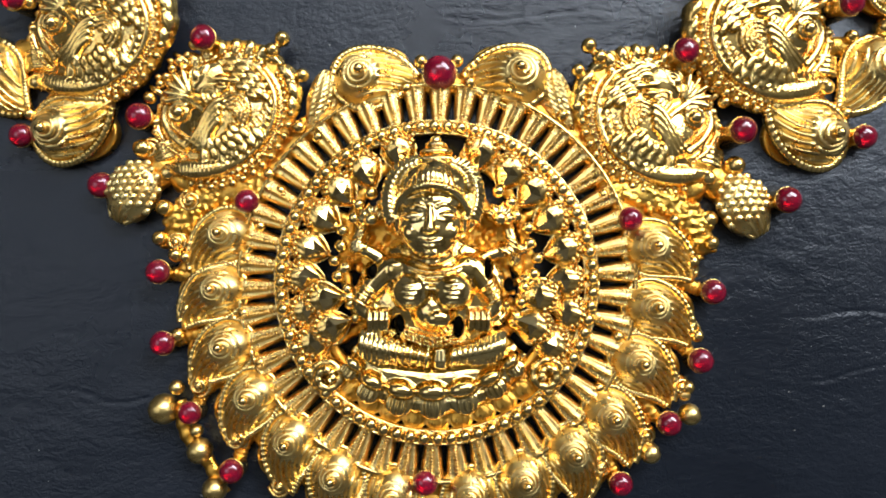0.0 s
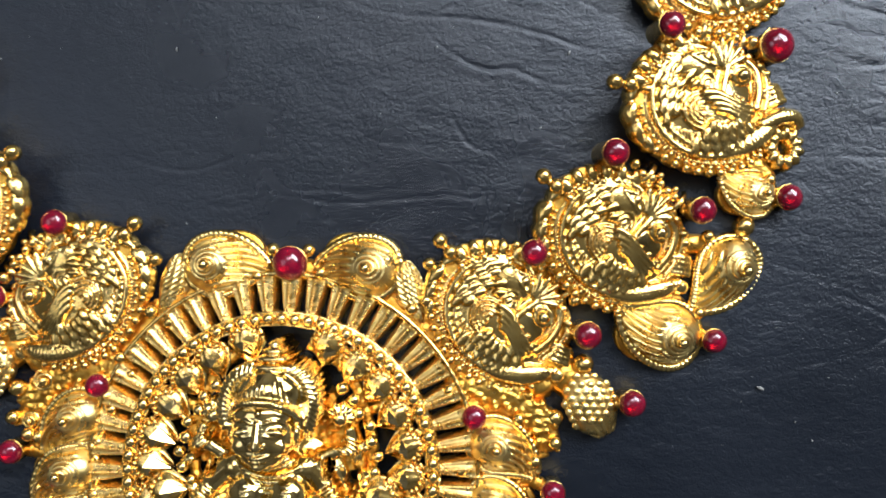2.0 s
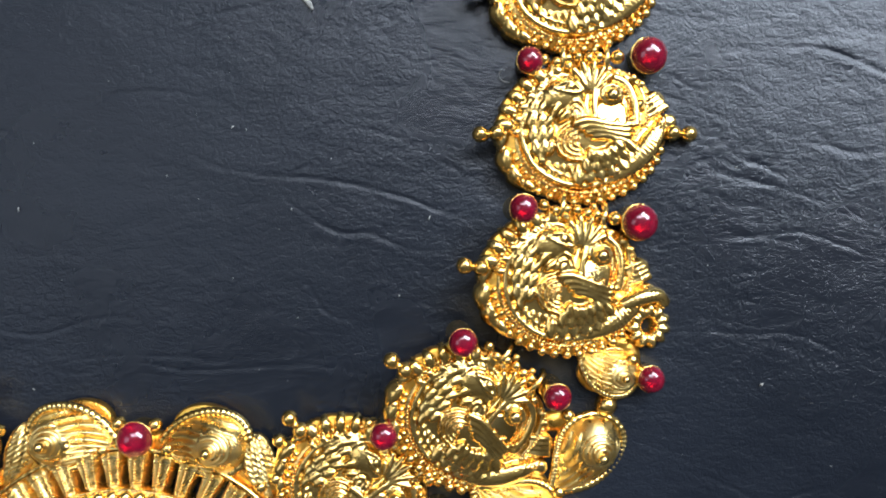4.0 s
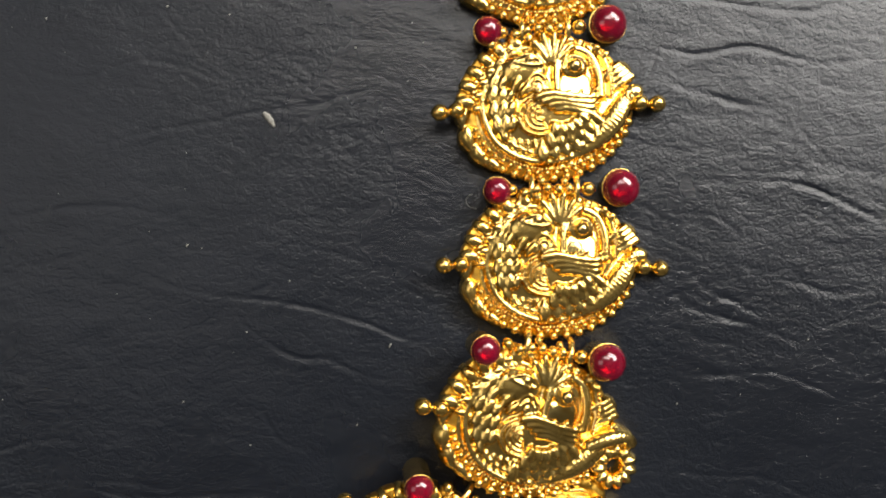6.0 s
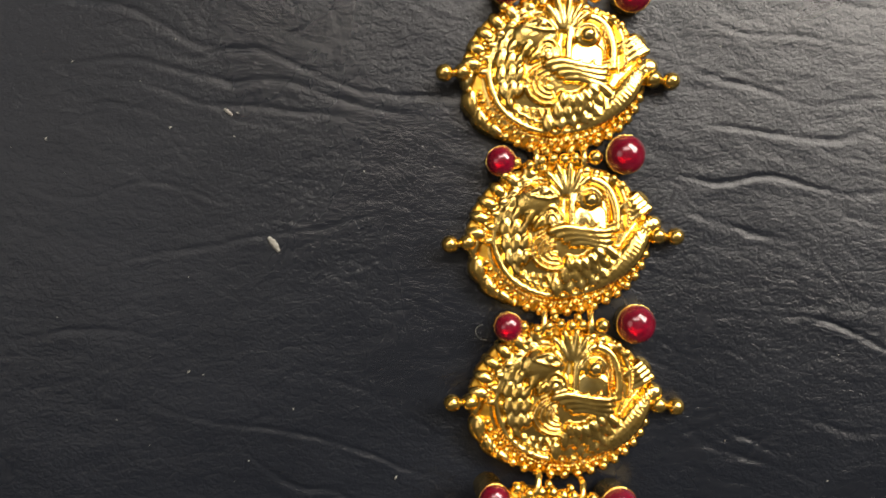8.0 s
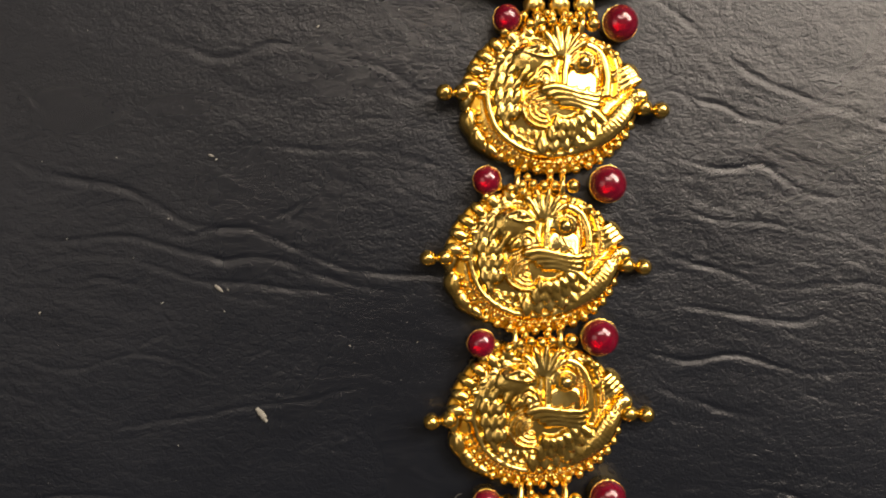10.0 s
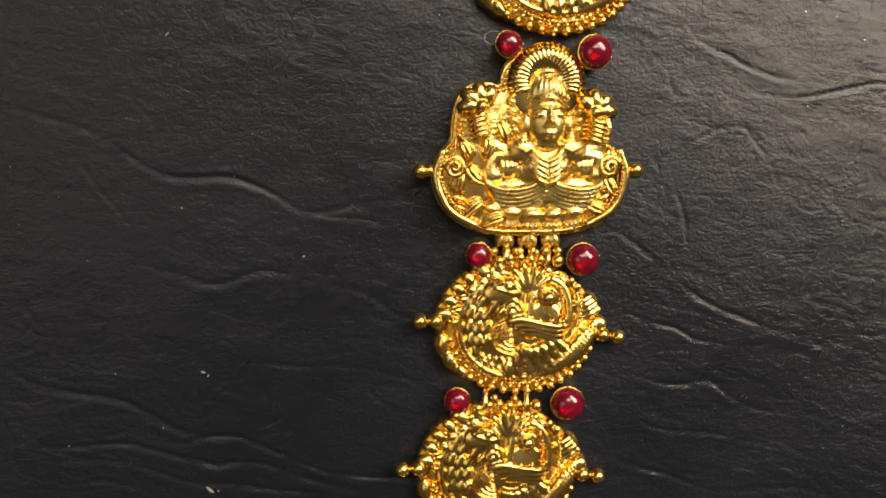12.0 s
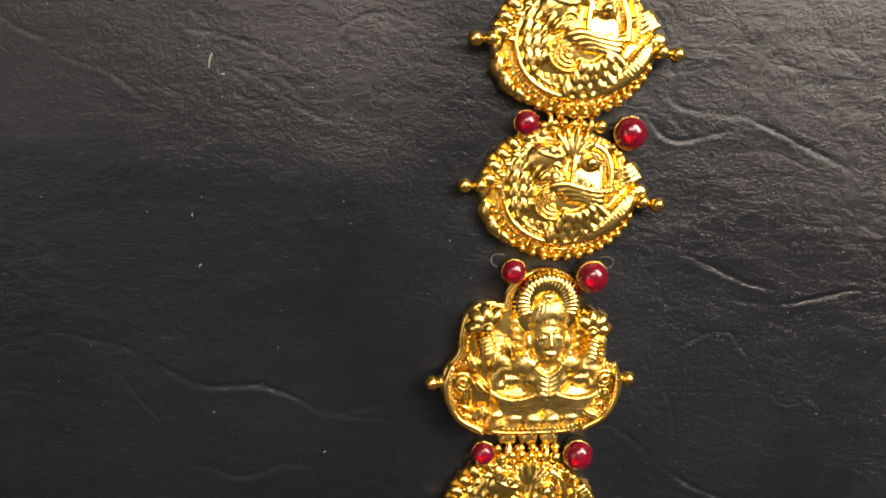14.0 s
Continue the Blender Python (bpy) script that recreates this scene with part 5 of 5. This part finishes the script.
for x, y, size in ((-29.6, -3.0, 0.9), (-28.0, -12.0, 0.95), (-23.6, -18.4, 0.9), (-18.5, -23.8, 0.9), (29.6, 1.1, 0.8), (29.6, -6.1, 0.8), (28.3, -12.7, 0.85), (24.1, -18.2, 0.85), (-31.0, 5.0, 0.8), (18.8, -21.8, 0.8), (4.7, 23.0, 0.7), (-29.3, 9.9, 0.9), (-34.2, 16.2, 0.95)):
    piece("rosette", "rosette", rosette, GOLD, pendant, x, y, 0.8, round(x * 107) % 360, size)
for ctrl in ([(-22.6, 12.0), (-24.5, 9.0), (-28.5, 6.0), (-30.5, 1.5)], [(22.6, 11.0), (25.5, 8.0), (30.0, 5.6), (31.0, 2.0)], [(-25, 0), (-30.5, 1.0), (-32.2, 1.2)], [(-25, -5), (-29.5, -6.2), (-31.6, -7)],
             [(-23, -10), (-27.5, -12.5), (-28.8, -14.6)], [(-20, -14), (-23, -19.0), (-23.8, -21.4)], [(25, 0.5), (30, -1), (31.6, -1.6)], [(24.6, -5), (28.8, -8), (30.2, -9.4)], [(22, -10), (25, -15.5), (26.2, -16.6)],
             [(17, -16), (20, -21.5), (20.6, -23)], [(-5.5, 23.6), (-2.5, 24.2), (0.6, 24.4), (3.5, 24.2), (6.5, 23.6)], [(-31, -14), (-30, -18), (-27.5, -21), (-25.5, -25)],
             [(-20, 14), (-17.5, 18), (-14.5, 20)], [(20, 12), (17.8, 17), (14.8, 20)]):
    bm = bmesh.new()
    tube(bm, smooth_line([(x, y, 0.7) for x, y in ctrl], 8 * len(ctrl)), 0.85, 9, 9, 0.08, 0.6)
    part("cast_web", bm, GOLD_CAST, pendant)

# ---- the link with the small figure ----
shrine = thing("figure_link", place(46.75, 105.2, 0.1, 5.8, 2), "gold necklace link embossed with a small seated figure", "necklace link", "necklace links")
bm = bmesh.new()
half = [(-11.2, -1.0), (-10.8, 1.6), (-9.2, 3.6), (-9.0, 5.4), (-8.4, 8.2), (-6.9, 9.8), (-5.0, 10.2), (-3.5, 9.9), (-3.1, 11.7), (-1.3, 13.4), (1.7, 14.2), (4.7, 13.3), (6.1, 11.0), (6.2, 9.3), (7.4, 8.8), (8.7, 7.4), (9.0, 4.8),
        (9.3, 3.0), (10.5, 1.4), (11.0, -1.2), (10.0, -4.6), (8.2, -6.3), (5.0, -7.2), (1.1, -7.4), (-4.6, -7.2), (-8.3, -5.8), (-10.4, -3.6)]
outline = [tuple(p.xy) for p in smooth_line([(*p, 0) for p in half + half[:1]], 84)[:-1]]
plate(bm, outline[::-1], 0.1, 2.0, 0.35, 0.4, 5)
part("base_plate", bm, GOLD, shrine, "tall cast gold plate with wavy edge")
bm = bmesh.new()
edge = [Vector((0.2 + 0.94 * (x - 0.2), 2.0 + 0.94 * (y - 2.0), 2.15)) for x, y in outline + outline[:1]]
tube(bm, edge, 0.26, 7)
beads_along(bm, [Vector((0.2 + 0.88 * (x - 0.2), 2.0 + 0.88 * (y - 2.0), 2.3)) for x, y in outline + outline[:1]], 0.28, 0.58)
part("beaded_cord", bm, GOLD, shrine)
for k, (x, y, turn) in enumerate(((-8.2, -1.2, 250), (-7.0, 2.4, 100), (-6.6, -3.8, 210), (-5.2, 5.2, 110), (-4.2, -5.2, 190), (9.4, 1.2, 80), (9.2, -1.8, 290), (7.6, -4.2, 330), (-4.6, 2.6, 70), (-6.4, -0.4, 300), (8.6, 4.6, 70), (-2.8, 4.4, 100))):
    piece("petal", "shrine_petal", lambda b: drop(b, (-1.4, 0), 0, 3.2, 0.9, 0.9, 0.3, 0.5, 14, 15, 0.42, 0, 3, 0.15, 0.0, 2.0), GOLD, shrine, x, y, 2.2, turn)


def small_figure(bm):
    """The small statue: long face under a cap and knot, draped shoulders, open palms, a lap of hanging pleats, bulging petals."""
    cx = 1.85
    blob(bm, (cx, 5.5, 4.0), (2.3, 3.1, 2.3), 0, 28, 18)                      # face
    blob(bm, (cx, 8.7, 3.9), (2.5, 1.9, 2.0), 0, 24, 12)                      # cap and knot
    blob(bm, (cx, 10.9, 3.6), (1.45, 0.62, 1.4), 0, 16, 9)
    blob(bm, (cx, 12.1, 3.2), (1.1, 0.66, 1.3), 0, 14, 8)
    for k in range(9):
        u = (k - 4) / 4
        tube(bm, smooth_line([(cx + 2.3 * u, 8.2 - 0.5 * u * u, 5.85 - 1.2 * u * u), (cx + 2.0 * u, 9.3 - 0.4 * u * u, 5.9 - 1.2 * u * u), (cx + 1.2 * u, 10.3, 5.0)], 9), 0.25, 6)
    tube(bm, smooth_line([(cx - 2.2, 7.0, 4.7), (cx, 7.9, 6.2), (cx + 2.2, 7.0, 4.7)], 18), 0.26, 7)
    tube(bm, smooth_line([(cx, 6.9, 6.1), (cx, 5.7, 6.7), (cx, 5.15, 6.95)], 8), lambda u: 0.2 + 0.2 * u, 8)
    blob(bm, (cx, 5.0, 6.6), (0.6, 0.32, 0.4), 0, 10, 7)
    blob(bm, (cx, 4.15, 6.1), (0.85, 0.24, 0.3), 0, 12, 7)
    blob(bm, (cx, 3.75, 5.95), (0.6, 0.22, 0.28), 0, 10, 6)
    blob(bm, (cx, 3.0, 3.8), (1.7, 1.0, 1.5), 0, 16, 9)                       # neck
    blob(bm, (cx, 0.6, 3.0), (3.6, 3.0, 1.8), 0, 26, 13)                      # trunk
    for s in (-1, 1):
        blob(bm, (cx + s * 1.3, 0.5, 4.0), (1.35, 1.3, 1.2), 0, 18, 10)
    blob(bm, (cx, -2.4, 2.6), (7.4, 2.1, 1.3), 0, 34, 13)                     # lap
    for s in (-1, 1):
        blob(bm, (cx + s * 1.0, 6.1, 5.95), (0.66, 0.3, 0.35), s * -6, 12, 8)
        tube(bm, smooth_line([(cx + s * 0.35, 6.75, 6.3), (cx + s * 1.1, 6.95, 6.1), (cx + s * 1.9, 6.6, 5.4)], 8), 0.17, 6)
        blob(bm, (cx + s * 2.45, 5.2, 4.1), (0.55, 1.2, 0.9), 0, 12, 8)        # ears with drops
        blob(bm, (cx + s * 2.7, 3.7, 4.1), (0.6, 0.6, 0.8), 0, 10, 7)
        for k in range(4):                                                   # curls beside the face
            blob(bm, (cx + s * (3.5 + 0.15 * k), 4.6 + 1.05 * k, 3.3), (0.75, 0.42, 0.75), s * 25, 12, 8)
        blob(bm, (cx + s * 2.9, 2.3, 3.6), (1.8, 1.6, 1.5), s * -15, 20, 11)   # shoulder with spreading folds
        for k in range(6):
            a = radians(90 + s * (-62 + 24 * k))
            tube(bm, smooth_line([(cx + s * 2.5, 2.0, 5.1), (cx + s * 2.6 + 1.0 * math.cos(a), 2.2 + 0.9 * math.sin(a), 4.9), (cx + s * 2.8 + 1.9 * math.cos(a), 2.3 + 1.6 * math.sin(a), 3.9)], 8), 0.24, 7)
        for k in range(5):                                                   # drapery falling to the middle
            tube(bm, smooth_line([(cx + s * (2.1 - 0.12 * k), 3.0 - 0.62 * k, 4.7), (cx + s * 1.1, 1.6 - 0.62 * k, 5.1), (cx + s * 0.05, 0.95 - 0.6 * k, 5.2)], 12), 0.27, 7)
        tube(bm, smooth_line([(cx + s * 3.6, 1.9, 3.4), (cx + s * 5.9, 1.4, 3.2), (cx + s * 6.3, -0.2, 3.3), (cx + s * 5.0, -0.5, 3.3)], 24), lambda u: 1.1 - 0.25 * u, 12)
        blob(bm, (cx + s * 4.3, 0.4, 3.4), (1.2, 1.3, 0.9), 0, 18, 10)         # open palm
        for k in range(4):
            x = cx + s * 4.3 + 0.5 * (k - 1.5)
            tube(bm, [Vector((x, -0.2, 4.1)), Vector((x, 0.6, 4.3)), Vector((x + 0.06 * (k - 1.5), 1.5, 3.8))], 0.23, 7)
        tube(bm, smooth_line([(cx + s * 4.6, 2.2, 3.0), (cx + s * 6.2, 3.0, 3.0), (cx + s * 6.5, 4.8, 3.1), (cx + s * 5.9, 6.4, 3.1)], 24), lambda u: 1.25 - 0.2 * u, 12)
        for k in range(4):
            blob(bm, (cx + s * (6.5 - 0.1 * k), 3.6 + 0.62 * k, 4.1), (1.0, 0.24, 0.45), s * -12, 10, 7)
        for k in range(6):                                                   # hanging pleats of the lap
            d = 0.52 * k
            z = 4.25 - 0.11 * k
            tube(bm, smooth_line([(cx + s * (7.2 - 0.25 * k), -1.0 - 0.6 * d, z - 0.8), (cx + s * 5.5, -1.9 - 0.85 * d, z - 0.1), (cx + s * 3.6, -2.1 - 0.9 * d, z + 0.1), (cx + s * 1.7, -1.7 - 0.9 * d, z), (cx + s * 0.15, -0.9 - 0.85 * d, z - 0.1)], 30), 0.29, 8)
    for k in range(6):                                                      # petals under the lap, with fluted skirts
        u = (k - 2.5) / 2.5
        x, y = cx - 0.3 + 5.9 * u, -4.9 + 0.7 * u * u
        blob(bm, (x, y, 3.3), (1.2, 0.8, 1.1), 12 * u, 18, 10)
        drop(bm, (x, y - 0.2), 270 + 10 * u, 2.2, 1.15, 0.7, 2.6, 0, 12, 21, 0.5, 0, 4, 0.13, 0.0, 3.2)
    for k in range(3):                                                      # three leaves at the foot
        for q in range(3):
            drop(bm, (-2.6 + 2.7 * k, -6.7), 246 + 24 * q, 2.2, 0.62, 0.7, 1.5, 0, 12, 9, 0.6, 0, 1, 0.1)


bm = bmesh.new()
small_figure(bm)
emboss(bm, 0.1, 2, 1.0, ((6.5, 4.9, 0.35, 1.0),))
part("seated_figure", bm, GOLD_MATT, shrine, "polished gold crowned seated statue in relief").scale[2] = 0.74
bm = bmesh.new()
for k in range(25):                                                         # broad flutes from the cap to the edge
    a = radians(-16 + 212 * k / 24)
    c, s = math.cos(a), math.sin(a)
    tube(bm, [Vector((1.75 + 1.3 * c, 9.7 + 1.3 * s, 3.3)), Vector((1.75 + 3.2 * c, 9.7 + 3.2 * s, 3.45)), Vector((1.75 + 4.2 * c, 9.7 + 4.2 * s, 2.9))], lambda u: 0.22 + 0.24 * u, 9)
plate(bm, oval(4.3, 4.3, 48, 0, 0, 2.0, 1.75, 9.7), 1.6, 2.9, 0.4, 0.1, 4)
part("halo", bm, GOLD_BRIGHT, shrine, "fan of gold rays behind the head")
bm = bmesh.new()
for s, x0 in ((-1, -8.6), (1, 8.9)):
    tube(bm, smooth_line([(x0 + s * 1.2, 2.4, 3.0), (x0 + s * 2.0, -0.6, 3.0), (x0 + s * 0.6, -4.2, 3.0), (x0 - s * 2.6, -6.2, 3.0)], 26), 0.5, 8)
    beads_along(bm, smooth_line([(x0 - s * 0.8, 3.0, 3.2), (x0 + s * 1.4, 1.6, 3.3), (x0 + s * 1.3, -1.6, 3.3), (x0 - s * 0.6, -4.6, 3.3)], 26), 0.22, 0.45)
    tube(bm, [Vector((x0 + s * (1.3 - 0.045 * k) * math.cos(0.5 * k), 0.4 + (1.3 - 0.045 * k) * math.sin(0.5 * k), 3.3 + 0.02 * k)) for k in range(26)], 0.3, 7)
    for k in range(3):
        blob(bm, (x0 - s * (0.3 + 0.2 * k), -1.9 - 1.1 * k, 2.6), (1.1, 0.42, 0.6), s * 25, 12, 8)
part("side_scrolls", bm, GOLD, shrine)
for x, y, a0 in ((-5.5, 7.3, 120), (7.2, 6.6, 66)):                            # lotus flowers beside the head
    bm = bmesh.new()
    for k in range(4):
        a = radians(a0 + 44 * (k - 1.5))
        blob(bm, (x + 1.3 * math.cos(a), y + 1.2 * math.sin(a), 2.7), (1.5, 0.95, 1.1), math.degrees(a), 18, 10)
    blob(bm, (x, y - 0.2, 3.2), (0.8, 0.8, 1.0), 0, 14, 9)
    side = -1 if x < 0 else 1
    for k in range(5):                                                       # the raised palm under it
        blob(bm, (x + side * (0.5 - 0.1 * k), y - 1.3 - 0.5 * k, 3.2), (1.25, 0.3, 0.7), side * -18, 12, 8)
    emboss(bm, 0.1, 2, 1.4)
    part("lotus_flower", bm, GOLD, shrine, "embossed gold lotus")
for k in range(6):
    bead(shrine, -3.9 + 1.5 * k, -9.2, 1.3, 0.6, "rim_bead")
for s in (-1, 1):
    bm = bmesh.new()
    tube(bm, [Vector((s * x, 0.1, z)) for x, z in ((10.6, 1.7), (11.2, 2.0), (12.3, 2.2))], 0.5, 8)
    stem = part("knob", bm, GOLD, shrine, "gold ball on a short stem")
    bead(stem, s * 12.3, 0.05, 2.3, 0.95, "ball", GOLD)
    bead(stem, s * 11.2, 0.1, 2.1, 0.8, "ball", GOLD)
for x, y, r in ((42.9, 118.8, 1.55), (52.6, 119.0, 2.0)):
    ruby(shrine, *inside(shrine, x, y), r, 3.0)

# ---- lint and dust on the leather ----


def fleck(x, y, length, width, turn, name="lint_fleck", label="pale fleck of lint lying on the leather"):
    bm = bmesh.new()
    line = smooth_line([(-length / 2, 0, 0.12), (0, 0.05 * length, 0.22), (length / 2, 0, 0.1)], 9)
    tube(bm, line, lambda u: width * (0.25 + 0.75 * math.sin(math.pi * min(1, 0.12 + 0.8 * u))), 7, 3, 0.12, 0.5)
    ob = new(name, link_mesh(name, bm, LINT))
    ob.matrix_basis = pose(x * MM, y * MM, (sheet_height(x, y) + 0.05) * MM, 0, 0, turn)
    return tagged(ob, label, "lint", "lint on the leather")


fleck(18.5, 50.3, 1.9, 0.36, -50)
fleck(56, -14, 0.9, 0.2, -25)
fleck(71, 8, 0.5, 0.16, 30)
fleck(6.7, 139.3, 1.7, 0.1, 82)
fleck(13, 64, 1.1, 0.2, -35)
fleck(11.4, 78.4, 0.6, 0.14, -10)


def hair_loop(x, y, r, start, sweep):
    """A stray curl of fine hair-thin thread beside a setting."""
    bm = bmesh.new()
    tube(bm, [Vector((r * math.cos(a), 0.8 * r * math.sin(a), 0.35 + 0.25 * math.sin(1.7 * a))) for a in np.linspace(radians(start), radians(start + sweep), 26)], 0.035, 5)
    ob = new("thread_curl", link_mesh("thread_curl", bm, LINT))
    ob.matrix_basis = pose(x * MM, y * MM, (sheet_height(x, y) + 0.05) * MM)
    return tagged(ob, "fine pale curl of thread on the leather", "thread", "lint on the leather")


hair_loop(54.8, 120.6, 0.95, 150, -230)
hair_loop(41.4, 119.7, 1.0, 60, 200)
hair_loop(41.6, 42.4, 1.0, 110, 170)
for x, y in ((33, 26), (7, 62), (14, 64), (22, 93), (12, 78), (8, 138), (86, 103), (6, 116), (5, 122), (45, 20), (-15, 26), (10, 36), (-6, 60), (62, -20)):
    fleck(x, y, 0.3 + 0.12 * ((x * 7 + y) % 3), 0.09, (x * 37 + y * 11) % 180, "dust_speck", "tiny pale speck of dust on the leather")

dust = bmesh.new()
rng = random.Random(11)
for k in range(420):
    x, y = rng.uniform(-70, 115), rng.uniform(-70, 165)
    r = rng.choice((0.035, 0.045, 0.06, 0.085))
    blob(dust, (x, y, float(sheet_height(x, y)) + 0.03), (r * rng.uniform(1, 2.2), r, r * 0.7), rng.uniform(0, 180), 5, 3)
tagged(new("dust", link_mesh("dust", dust, LINT)), "fine pale dust scattered over the leather", "dust", kind="stuff")
